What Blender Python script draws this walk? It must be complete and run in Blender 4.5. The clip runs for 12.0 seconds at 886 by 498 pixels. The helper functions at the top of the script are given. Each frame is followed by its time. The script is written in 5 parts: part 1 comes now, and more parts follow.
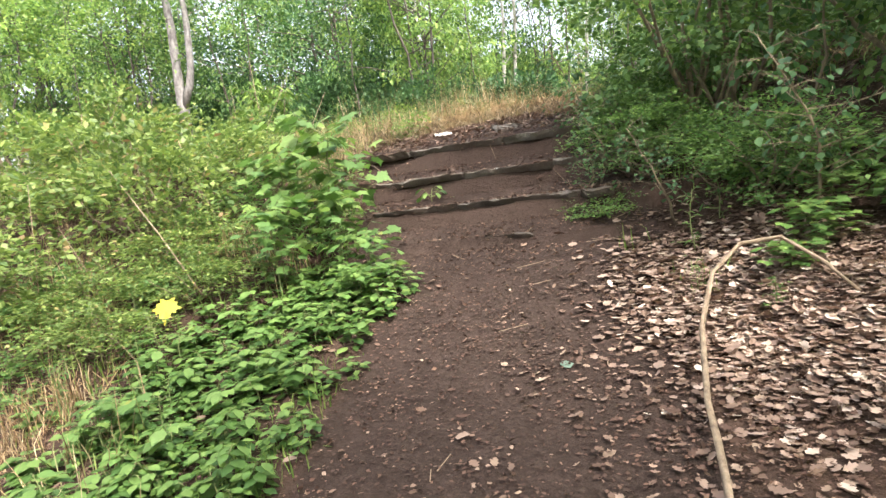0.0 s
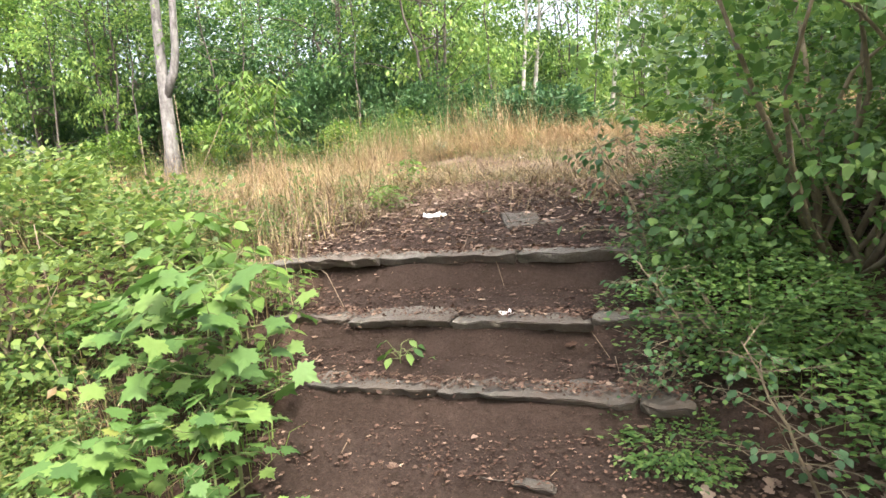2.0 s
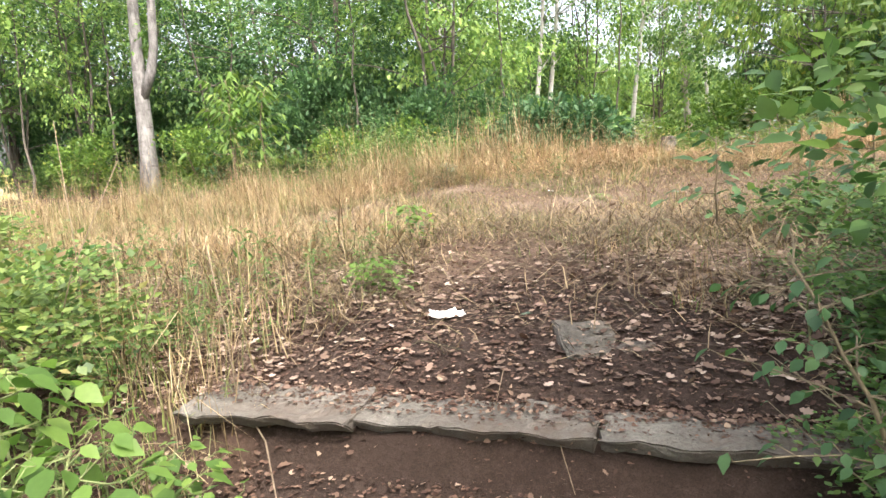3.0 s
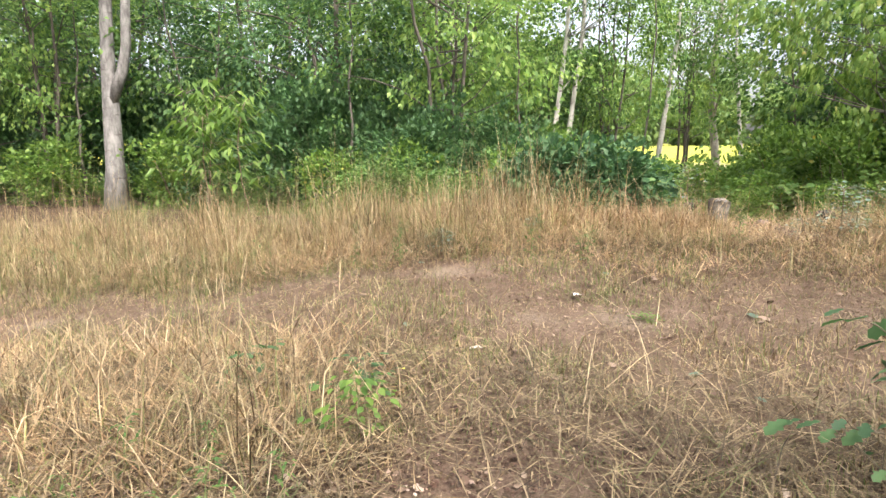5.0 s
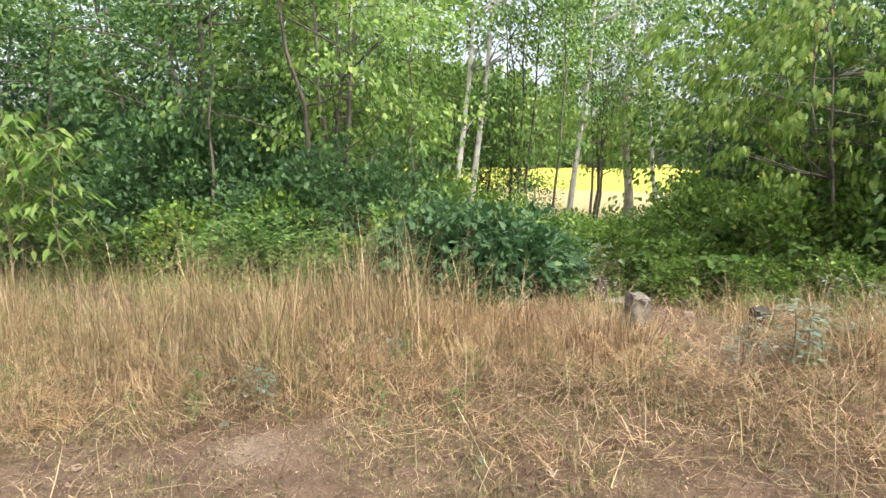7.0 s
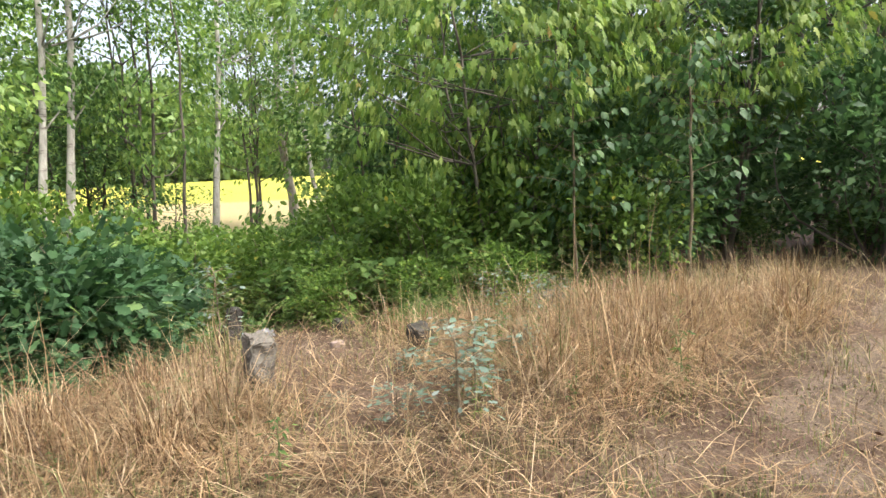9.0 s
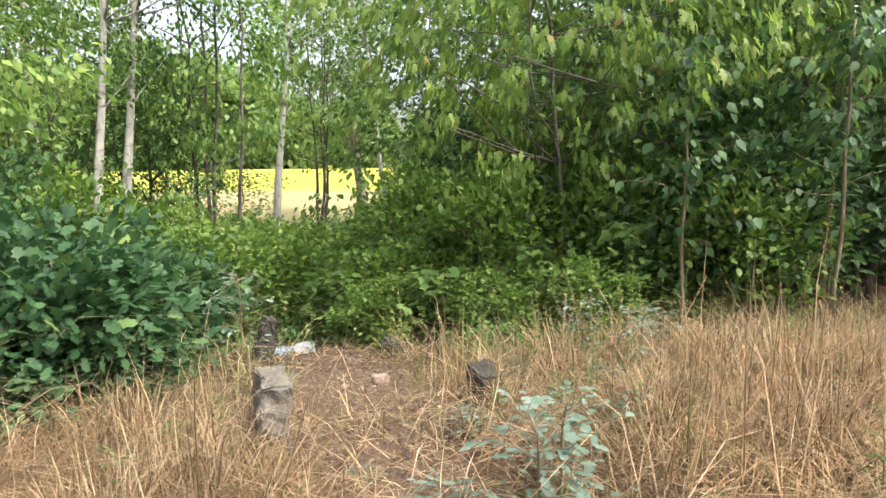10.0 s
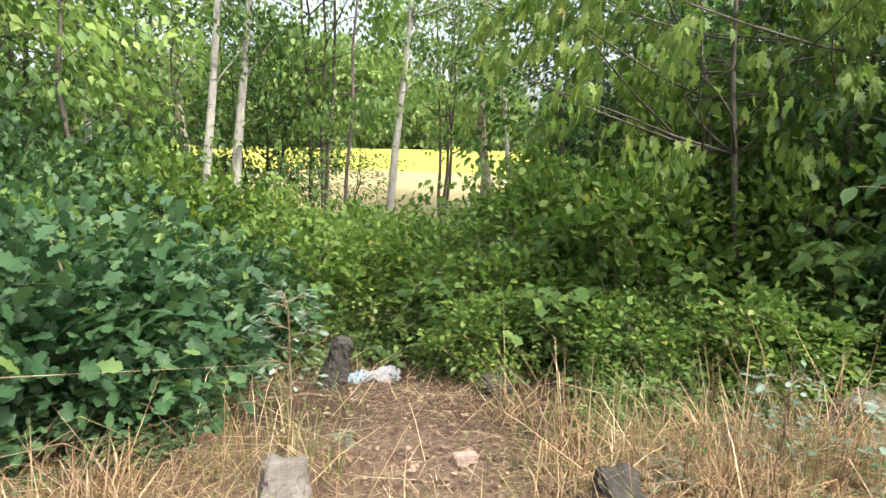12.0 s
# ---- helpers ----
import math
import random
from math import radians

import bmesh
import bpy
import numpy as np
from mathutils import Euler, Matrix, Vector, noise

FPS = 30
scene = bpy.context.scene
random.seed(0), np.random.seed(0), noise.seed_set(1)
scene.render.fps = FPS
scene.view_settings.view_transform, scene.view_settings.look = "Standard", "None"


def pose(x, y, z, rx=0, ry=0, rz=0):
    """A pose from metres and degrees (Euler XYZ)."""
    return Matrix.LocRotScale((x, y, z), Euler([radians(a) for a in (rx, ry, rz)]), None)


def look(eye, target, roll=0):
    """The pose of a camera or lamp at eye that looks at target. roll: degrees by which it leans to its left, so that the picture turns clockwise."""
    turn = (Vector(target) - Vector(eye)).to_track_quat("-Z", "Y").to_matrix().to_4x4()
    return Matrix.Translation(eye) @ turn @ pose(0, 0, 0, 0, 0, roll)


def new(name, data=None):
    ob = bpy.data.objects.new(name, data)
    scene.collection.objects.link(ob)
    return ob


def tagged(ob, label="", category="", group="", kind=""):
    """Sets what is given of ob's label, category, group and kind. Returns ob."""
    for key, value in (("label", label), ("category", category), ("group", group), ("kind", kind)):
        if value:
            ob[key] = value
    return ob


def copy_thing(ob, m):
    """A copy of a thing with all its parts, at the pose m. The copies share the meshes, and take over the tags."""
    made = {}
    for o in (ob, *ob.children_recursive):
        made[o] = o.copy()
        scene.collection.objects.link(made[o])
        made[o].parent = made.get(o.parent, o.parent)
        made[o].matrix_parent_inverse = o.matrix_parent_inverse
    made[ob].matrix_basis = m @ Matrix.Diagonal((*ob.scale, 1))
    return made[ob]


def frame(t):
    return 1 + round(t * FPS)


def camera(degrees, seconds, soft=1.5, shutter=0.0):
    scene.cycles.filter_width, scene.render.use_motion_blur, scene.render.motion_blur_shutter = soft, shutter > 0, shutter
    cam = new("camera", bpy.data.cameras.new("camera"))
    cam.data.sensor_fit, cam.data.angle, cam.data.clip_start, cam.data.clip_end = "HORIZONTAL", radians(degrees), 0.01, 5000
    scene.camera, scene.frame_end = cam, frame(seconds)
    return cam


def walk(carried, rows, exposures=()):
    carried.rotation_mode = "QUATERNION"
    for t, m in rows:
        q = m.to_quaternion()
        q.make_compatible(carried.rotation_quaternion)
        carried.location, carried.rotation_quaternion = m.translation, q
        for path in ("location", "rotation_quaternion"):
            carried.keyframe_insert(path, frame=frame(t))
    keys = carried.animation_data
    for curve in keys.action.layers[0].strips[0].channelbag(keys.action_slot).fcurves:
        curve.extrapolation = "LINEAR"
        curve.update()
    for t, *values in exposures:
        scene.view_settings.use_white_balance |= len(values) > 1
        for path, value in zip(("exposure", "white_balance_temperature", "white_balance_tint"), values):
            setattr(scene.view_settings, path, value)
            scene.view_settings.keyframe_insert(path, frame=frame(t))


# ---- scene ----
cam = camera(72.9, 12.0, soft=1.5)
EXPO = [(0.0, 2.22), (1.5, 2.2), (2.5, 2.17), (3.5, 2.07), (5.5, 1.72), (6.5, 1.62), (8.4, 1.55), (9.4, 1.6), (12.0, 1.73)]
PATH = [
    (0, (2.014, 0.192, 0.932), (1.544, 2.121, 0.694), -7.8),
    (0.5, (2.102, 0.495, 0.964), (1.632, 2.423, 0.718), -7.6),
    (1, (2.14, 0.819, 1.409), (1.66, 2.738, 1.119), -7.0),
    (1.5, (2.077, 1.402, 1.38), (1.58, 3.317, 1.085), -5.9),
    (2, (1.872, 1.815, 1.681), (1.373, 3.728, 1.382), -4.5),
    (2.5, (1.671, 2.406, 1.897), (1.164, 4.316, 1.592), -4.0),
    (3, (1.475, 3.202, 1.978), (0.974, 5.115, 1.678), -3.4),
    (3.5, (1.396, 3.658, 2.131), (0.9, 5.573, 1.837), -2.4),
    (3.7, (1.291, 3.916, 2.223), (0.809, 5.837, 1.944), -1.3),
    (5.3, (1.183, 5.016, 2.647), (0.665, 6.922, 2.335), -0.2),
    (5.5, (1.114, 5.228, 2.726), (0.606, 7.137, 2.415), -0.2),
    (6, (1.137, 5.606, 3.029), (0.657, 7.525, 2.73), -0.3),
    (6.5, (1.292, 6.149, 3.084), (0.887, 8.087, 2.802), 0.3),
    (6.7, (1.359, 6.283, 3.154), (1.001, 8.232, 2.88), 0.5),
    (8.3, (1.788, 7.763, 3.023), (2.109, 9.726, 2.814), -2.3),
    (8.5, (1.9, 7.836, 3.05), (2.353, 9.772, 2.831), -2.6),
    (9, (2.177, 8.163, 2.991), (2.908, 10.008, 2.745), -2.9),
    (9.5, (2.294, 8.647, 3.008), (2.918, 10.531, 2.759), -1.9),
    (10, (2.487, 9.074, 2.997), (3.002, 10.99, 2.744), -0.5),
    (10.5, (2.527, 9.483, 2.985), (2.929, 11.424, 2.723), 0.1),
    (11, (2.572, 9.807, 3.028), (2.845, 11.769, 2.751), 1.1),
    (11.5, (2.693, 10.09, 3.016), (2.848, 12.061, 2.711), 1.3),
    (12, (2.787, 10.184, 3.035), (2.889, 12.157, 2.724), 1.2),
]
walk(cam, [(t, look(eye, target, roll)) for t, eye, target, roll in PATH], exposures=EXPO)

# ---- light ----
SUN_AZ, SUN_EL = 138.0, 54.0  # degrees clockwise from +y, and above the horizon
world = bpy.data.worlds.new("sky")
scene.world = world
world.use_nodes = True
wn = world.node_tree
sky = wn.nodes.new("ShaderNodeTexSky")
sky.sky_type = 'NISHITA'
sky.sun_disc = False
sky.sun_elevation, sky.sun_rotation = radians(SUN_EL), radians(SUN_AZ)
sky.air_density, sky.dust_density, sky.ozone_density = 1.0, 7.0, 0.3
haze = wn.nodes.new("ShaderNodeHueSaturation")  # thin bright haze takes most of the blue out
haze.inputs["Saturation"].default_value, haze.inputs["Value"].default_value = 0.55, 1.15
wn.links.new(sky.outputs[0], haze.inputs["Color"])
wn.links.new(haze.outputs[0], wn.nodes["Background"].inputs[0])
wn.nodes["Background"].inputs[1].default_value = 0.15
sun = new("sun", bpy.data.lights.new("sun", "SUN"))
sun.data.energy, sun.data.angle, sun.data.color = 1.6, radians(4.0), (1.0, 0.94, 0.86)
az, el = radians(SUN_AZ), radians(SUN_EL)
to_sun = Vector((math.sin(az) * math.cos(el), math.cos(az) * math.cos(el), math.sin(el)))
sun.matrix_world = look(tuple(to_sun * 60), (0, 0, 0))

# ---- materials ----


def mat(name):
    m = bpy.data.materials.new(name)
    m.use_nodes = True
    return m, m.node_tree.nodes, m.node_tree.links, m.node_tree.nodes["Principled BSDF"]


def ramp(nodes, stops):
    r = nodes.new("ShaderNodeValToRGB")
    while len(r.color_ramp.elements) < len(stops):
        r.color_ramp.elements.new(0.5)
    for e, (p, c) in zip(r.color_ramp.elements, stops):
        e.position, e.color = p, (*c, 1)
    return r


def tex_noise(nodes, links, scale, detail=5.0, rough=0.6, vec=None):
    n = nodes.new("ShaderNodeTexNoise")
    n.inputs["Scale"].default_value, n.inputs["Detail"].default_value, n.inputs["Roughness"].default_value = scale, detail, rough
    if vec is None:
        tc = nodes.new("ShaderNodeTexCoord")
        vec = tc.outputs["Object"]
    links.new(vec, n.inputs["Vector"])
    return n


def mixc(nodes, links, fac, a, b, mode="MIX"):
    m = nodes.new("ShaderNodeMix")
    m.data_type, m.blend_type = "RGBA", mode
    for value, sock in ((fac, m.inputs[0]), (a, m.inputs[6]), (b, m.inputs[7])):
        if hasattr(value, "links"):
            links.new(value, sock)
        elif isinstance(value, tuple):
            sock.default_value = (*value, 1)
        else:
            sock.default_value = value
    return m.outputs[2]


def bumped(nodes, links, bsdf, height_out, strength, dist):
    b = nodes.new("ShaderNodeBump")
    b.inputs["Strength"].default_value, b.inputs["Distance"].default_value = strength, dist
    links.new(height_out, b.inputs["Height"])
    links.new(b.outputs[0], bsdf.inputs["Normal"])


def leaf_mat(name, stops, trans=0.38, rough=0.5, glow=(1.12, 1.18, 0.92), mottled=0.25, tuft=0.0):
    """Thin leaves: colour by leaf, a little mottling, and light let through."""
    m, N, L, b = mat(name)
    geo = N.new("ShaderNodeNewGeometry")
    r = ramp(N, stops)
    L.new(geo.outputs["Random Per Island"], r.inputs[0])
    n = tex_noise(N, L, 1.3, 3)
    big = ramp(N, [(0.3, (0.72, 0.74, 0.7)), (0.7, (1.15, 1.12, 1.05))])
    L.new(n.outputs["Fac"], big.inputs[0])
    c = mixc(N, L, 1.0, r.outputs[0], big.outputs[0], "MULTIPLY")
    if tuft:
        nt = tex_noise(N, L, 6.5, 4, 0.65)
        rt = ramp(N, [(0.36, (1 - tuft, 1 - tuft, 1 - 0.95 * tuft)), (0.5, (1, 1, 1)), (0.66, (1 + 0.45 * tuft, 1 + 0.42 * tuft, 1 + 0.36 * tuft))])
        L.new(nt.outputs["Fac"], rt.inputs[0])
        c = mixc(N, L, 1.0, c, rt.outputs[0], "MULTIPLY")
    n2 = tex_noise(N, L, 60.0, 2)
    c = mixc(N, L, n2.outputs["Fac"], c, mixc(N, L, 1.0, c, (1 - mottled, 1 - mottled, 1 - mottled), "MULTIPLY"))
    L.new(c, b.inputs["Base Color"])
    b.inputs["Roughness"].default_value = rough
    b.inputs["Specular IOR Level"].default_value = 0.35
    t = N.new("ShaderNodeBsdfTranslucent")
    L.new(mixc(N, L, 1.0, c, glow, "MULTIPLY"), t.inputs["Color"])
    mx = N.new("ShaderNodeMixShader")
    mx.inputs[0].default_value = trans
    L.new(b.outputs[0], mx.inputs[1])
    L.new(t.outputs[0], mx.inputs[2])
    L.new(mx.outputs[0], N["Material Output"].inputs["Surface"])
    return m


LEAF_BRIGHT = leaf_mat("leaf_bright", [(0.0, (0.066, 0.140, 0.042)), (0.5, (0.128, 0.234, 0.066)), (0.985, (0.220, 0.328, 0.092)), (1.0, (0.308, 0.288, 0.071))], 0.42)
LEAF_SUN = leaf_mat("leaf_sunlit", [(0.0, (0.08, 0.155, 0.032)), (0.5, (0.135, 0.235, 0.05)), (0.97, (0.215, 0.32, 0.075)), (1.0, (0.45, 0.40, 0.08))], 0.48)
LEAF_BANK = leaf_mat("leaf_bank", [(0.0, (0.08, 0.14, 0.042)), (0.5, (0.165, 0.24, 0.07)), (0.93, (0.27, 0.345, 0.105)), (0.96, (0.36, 0.32, 0.13)), (1.0, (0.20, 0.12, 0.07))], 0.45)
LEAF_MID = leaf_mat("leaf_mid", [(0.0, (0.060, 0.130, 0.042)), (0.5, (0.112, 0.208, 0.060)), (1.0, (0.205, 0.310, 0.095))], 0.45)
LEAF_LIGHT = leaf_mat("leaf_light", [(0.0, (0.14, 0.25, 0.075)), (0.5, (0.23, 0.37, 0.105)), (1.0, (0.36, 0.48, 0.14))], 0.55)
LEAF_DARK = leaf_mat("leaf_dark", [(0.0, (0.043, 0.100, 0.047)), (0.5, (0.074, 0.156, 0.066)), (1.0, (0.130, 0.235, 0.095))], 0.42, 0.58)
LEAF_BLUE = leaf_mat("leaf_bluish", [(0.0, (0.030, 0.082, 0.034)), (0.6, (0.050, 0.120, 0.050)), (0.97, (0.085, 0.170, 0.070)), (1.0, (0.17, 0.25, 0.06))], 0.36, 0.62)
LEAF_ELDER = leaf_mat("leaf_elder", [(0.0, (0.100, 0.190, 0.048)), (0.5, (0.200, 0.315, 0.075)), (0.985, (0.310, 0.405, 0.110)), (1.0, (0.352, 0.200, 0.063))], 0.55)
LEAF_PALE = leaf_mat("leaf_pale", [(0.0, (0.092, 0.149, 0.106)), (0.6, (0.156, 0.223, 0.185)), (0.9, (0.20, 0.27, 0.23)), (1.0, (0.30, 0.35, 0.36))], 0.25, 0.6, (1.0, 1.1, 0.8))
LEAF_YELLOW = leaf_mat("leaf_yellow", [(0.0, (0.45, 0.42, 0.05)), (1.0, (0.62, 0.55, 0.08))], 0.45)
# distance haze and backlight are put into these paler leaf colours
LEAF_FAR_HAZY = leaf_mat("leaf_far_hazy", [(0.0, (0.138, 0.227, 0.095)), (0.5, (0.219, 0.329, 0.134)), (1.0, (0.334, 0.431, 0.174))], 0.55)
STRAW = leaf_mat("straw", [(0.0, (0.085, 0.055, 0.03)), (0.3, (0.21, 0.152, 0.088)), (0.6, (0.36, 0.275, 0.168)), (0.82, (0.55, 0.45, 0.305)), (0.87, (0.150, 0.180, 0.062)), (1.0, (0.22, 0.23, 0.09))], 0.3, 0.65, (1.1, 1.0, 0.8), 0.1, 0.5)
STRAW_DULL = leaf_mat("dull_straw", [(0.0, (0.055, 0.04, 0.026)), (0.5, (0.16, 0.118, 0.073)), (0.9, (0.34, 0.262, 0.17)), (1.0, (0.11, 0.13, 0.05))], 0.2, 0.7, (1.1, 1.0, 0.8), 0.1, 0.5)
STRAW_RED = leaf_mat("straw_red", [(0.0, (0.10, 0.052, 0.03)), (0.4, (0.26, 0.168, 0.095)), (0.85, (0.47, 0.345, 0.22)), (0.93, (0.62, 0.5, 0.36)), (1.0, (0.17, 0.18, 0.075))], 0.3, 0.65, (1.1, 1.0, 0.8), 0.1, 0.45)
GRASS_GREEN = leaf_mat("green_grass", [(0.0, (0.102, 0.144, 0.048)), (0.6, (0.170, 0.198, 0.076)), (1.0, (0.281, 0.252, 0.114))], 0.35, 0.6)
GRASS_FRESH = leaf_mat("fresh_grass", [(0.0, (0.10, 0.18, 0.04)), (0.6, (0.16, 0.25, 0.06)), (1.0, (0.25, 0.30, 0.09))], 0.35, 0.6)
# pale dead leaves, lightened further so the heap's sun patch is in the colour
LITTER_PALE_LIT = leaf_mat("pale_lit_dead_leaf", [(0.0, (0.13, 0.085, 0.065)), (0.4, (0.24, 0.165, 0.135)), (0.85, (0.40, 0.30, 0.255)), (1.0, (0.58, 0.49, 0.44))], 0.12, 0.75, (1.1, 0.9, 0.7))
LITTER_DARK = leaf_mat("trodden_leaf", [(0.0, (0.035, 0.019, 0.013)), (0.5, (0.08, 0.042, 0.03)), (0.93, (0.15, 0.088, 0.064)), (1.0, (0.34, 0.24, 0.19))], 0.05, 0.8, (1.1, 0.9, 0.7))
LITTER = leaf_mat("dead_leaf", [(0.0, (0.05, 0.024, 0.015)), (0.35, (0.108, 0.064, 0.048)), (0.8, (0.20, 0.134, 0.104)), (1.0, (0.38, 0.285, 0.225))], 0.12, 0.75, (1.1, 0.9, 0.7))


def bark_mat(name, dark, light, scale=9.0, patch=(0.12, 0.1, 0.09)):
    m, N, L, b = mat(name)
    tc = N.new("ShaderNodeTexCoord")
    mp = N.new("ShaderNodeMapping")
    mp.inputs["Scale"].default_value = (scale, scale, scale * 0.35)
    L.new(tc.outputs["Object"], mp.inputs[0])
    n = tex_noise(N, L, 1.0, 8, 0.65, mp.outputs[0])
    r = ramp(N, [(0.35, dark), (0.65, light)])
    L.new(n.outputs["Fac"], r.inputs[0])
    mp2 = N.new("ShaderNodeMapping")
    mp2.inputs["Scale"].default_value = (3.0, 3.0, 14.0)
    L.new(tc.outputs["Object"], mp2.inputs[0])
    n2 = tex_noise(N, L, 1.0, 4, 0.7, mp2.outputs[0])
    r2 = ramp(N, [(0.58, (0, 0, 0)), (0.68, (1, 1, 1))])
    L.new(n2.outputs["Fac"], r2.inputs[0])
    c = mixc(N, L, r2.outputs[0], r.outputs[0], patch)
    L.new(c, b.inputs["Base Color"])
    b.inputs["Roughness"].default_value = 0.85
    bumped(N, L, b, n.outputs["Fac"], 0.6, 0.02)
    return m


BARK_PALE = bark_mat("bark_pale", (0.07, 0.064, 0.061), (0.215, 0.203, 0.195), 12.0, (0.07, 0.06, 0.054))
BARK_BIRCH = bark_mat("bark_birch", (0.22, 0.205, 0.185), (0.46, 0.44, 0.40), 9.0, (0.12, 0.1, 0.09))
BARK_GREY = bark_mat("bark_grey", (0.16, 0.145, 0.125), (0.34, 0.31, 0.27))
BARK_DARK = bark_mat("bark_dark", (0.045, 0.038, 0.032), (0.13, 0.11, 0.09))
TWIG = bark_mat("twig_bark", (0.09, 0.07, 0.045), (0.2, 0.16, 0.10), 25.0)
STEM_GREEN = bark_mat("green_stem", (0.09, 0.12, 0.04), (0.18, 0.2, 0.08), 25.0, (0.12, 0.1, 0.05))
STICK = bark_mat("dry_stick", (0.12, 0.085, 0.055), (0.25, 0.19, 0.13), 30.0, (0.2, 0.14, 0.09))


def concrete_mat(name, shade):
    m, N, L, b = mat(name)
    n = tex_noise(N, L, 7.0, 8, 0.7)
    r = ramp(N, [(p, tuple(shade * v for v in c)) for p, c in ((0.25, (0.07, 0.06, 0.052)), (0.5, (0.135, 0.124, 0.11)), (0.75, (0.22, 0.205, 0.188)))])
    L.new(n.outputs["Fac"], r.inputs[0])
    fine = tex_noise(N, L, 90.0, 4, 0.7)
    r2 = ramp(N, [(0.35, (0.7, 0.68, 0.64)), (0.62, (1.12, 1.1, 1.05))])
    L.new(fine.outputs["Fac"], r2.inputs[0])
    c = mixc(N, L, 1.0, r.outputs[0], r2.outputs[0], "MULTIPLY")
    moss = tex_noise(N, L, 3.1, 6, 0.7)
    r3 = ramp(N, [(0.44, (0, 0, 0)), (0.62, (0.85, 0.85, 0.85))])
    L.new(moss.outputs["Fac"], r3.inputs[0])
    c = mixc(N, L, r3.outputs[0], c, (0.075, 0.055, 0.042) if shade > 0.5 else (0.03, 0.028, 0.018))
    L.new(c, b.inputs["Base Color"])
    b.inputs["Roughness"].default_value = 0.92
    add = N.new("ShaderNodeMath")
    L.new(n.outputs["Fac"], add.inputs[0])
    L.new(fine.outputs["Fac"], add.inputs[1])
    bumped(N, L, b, add.outputs[0], 0.7, 0.012)
    return m


CONCRETE = concrete_mat("old_concrete", 0.95)
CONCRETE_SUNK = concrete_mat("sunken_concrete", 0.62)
CONCRETE_GREY = concrete_mat("pitted_concrete", 1.0)
CONCRETE_DARK = concrete_mat("mossy_concrete", 0.3)


def soil_mat():
    """Soil by place: bare dark path, leaf mould, dry turf, meadow; the weights are on the sheet's points."""
    m, N, L, b = mat("soil")
    n = tex_noise(N, L, 6.0, 8, 0.7)
    fine = tex_noise(N, L, 55.0, 6, 0.75)
    grit = N.new("ShaderNodeTexVoronoi")
    grit.inputs["Scale"].default_value = 45.0
    tc = N.new("ShaderNodeTexCoord")
    L.new(tc.outputs["Object"], grit.inputs["Vector"])

    grain = tex_noise(N, L, 210.0, 4, 0.8)

    def ground(lo, mid, hi):
        r = ramp(N, [(0.28, lo), (0.5, mid), (0.74, hi)])
        f = N.new("ShaderNodeMix")
        f.inputs[0].default_value = 0.55
        L.new(n.outputs["Fac"], f.inputs[2])
        L.new(fine.outputs["Fac"], f.inputs[3])
        L.new(f.outputs[0], r.inputs[0])
        g = ramp(N, [(0.3, (0.55, 0.55, 0.55)), (0.7, (1.5, 1.45, 1.4))])
        L.new(grain.outputs["Fac"], g.inputs[0])
        return mixc(N, L, 1.0, r.outputs[0], g.outputs[0], "MULTIPLY")
    mould = ground((0.030, 0.018, 0.013), (0.054, 0.034, 0.025), (0.10, 0.066, 0.05))
    path = ground((0.020, 0.013, 0.010), (0.037, 0.0245, 0.0195), (0.072, 0.05, 0.041))
    turf = ground((0.056, 0.038, 0.028), (0.118, 0.081, 0.06), (0.215, 0.155, 0.119))
    track = ground((0.11, 0.082, 0.061), (0.17, 0.13, 0.10), (0.26, 0.205, 0.165))
    field = ground((0.20, 0.18, 0.08), (0.27, 0.235, 0.12), (0.33, 0.285, 0.16))
    crop = ground((0.20, 0.235, 0.04), (0.30, 0.305, 0.05), (0.38, 0.36, 0.08))
    c = mould
    for key, colour in (("path", path), ("turf", turf), ("track", track), ("field", field), ("crop", crop)):
        at = N.new("ShaderNodeAttribute")
        at.attribute_name = key
        edge = N.new("ShaderNodeMath")
        edge.operation = "MULTIPLY_ADD"
        edge.inputs[1].default_value = 0.7
        L.new(fine.outputs["Fac"], edge.inputs[0])
        L.new(at.outputs["Fac"], edge.inputs[2])
        rr = ramp(N, [(0.68, (0, 0, 0)), (0.95, (1, 1, 1))])
        L.new(edge.outputs[0], rr.inputs[0])
        c = mixc(N, L, rr.outputs[0], c, colour)
    L.new(c, b.inputs["Base Color"])
    b.inputs["Roughness"].default_value = 0.95
    b.inputs["Specular IOR Level"].default_value = 0.2
    add = N.new("ShaderNodeMath")
    L.new(fine.outputs["Fac"], add.inputs[0])
    L.new(n.outputs["Fac"], add.inputs[1])
    bumped(N, L, b, add.outputs[0], 0.7, 0.03)
    return m


SOIL_MAT = soil_mat()


def plain_mat(name, a, c2, scale=40.0, rough=0.6, bump=0.2):
    m, N, L, b = mat(name)
    n = tex_noise(N, L, scale, 5)
    r = ramp(N, [(0.3, a), (0.7, c2)])
    L.new(n.outputs["Fac"], r.inputs[0])
    L.new(r.outputs[0], b.inputs["Base Color"])
    b.inputs["Roughness"].default_value = rough
    bumped(N, L, b, n.outputs["Fac"], bump, 0.005)
    return m


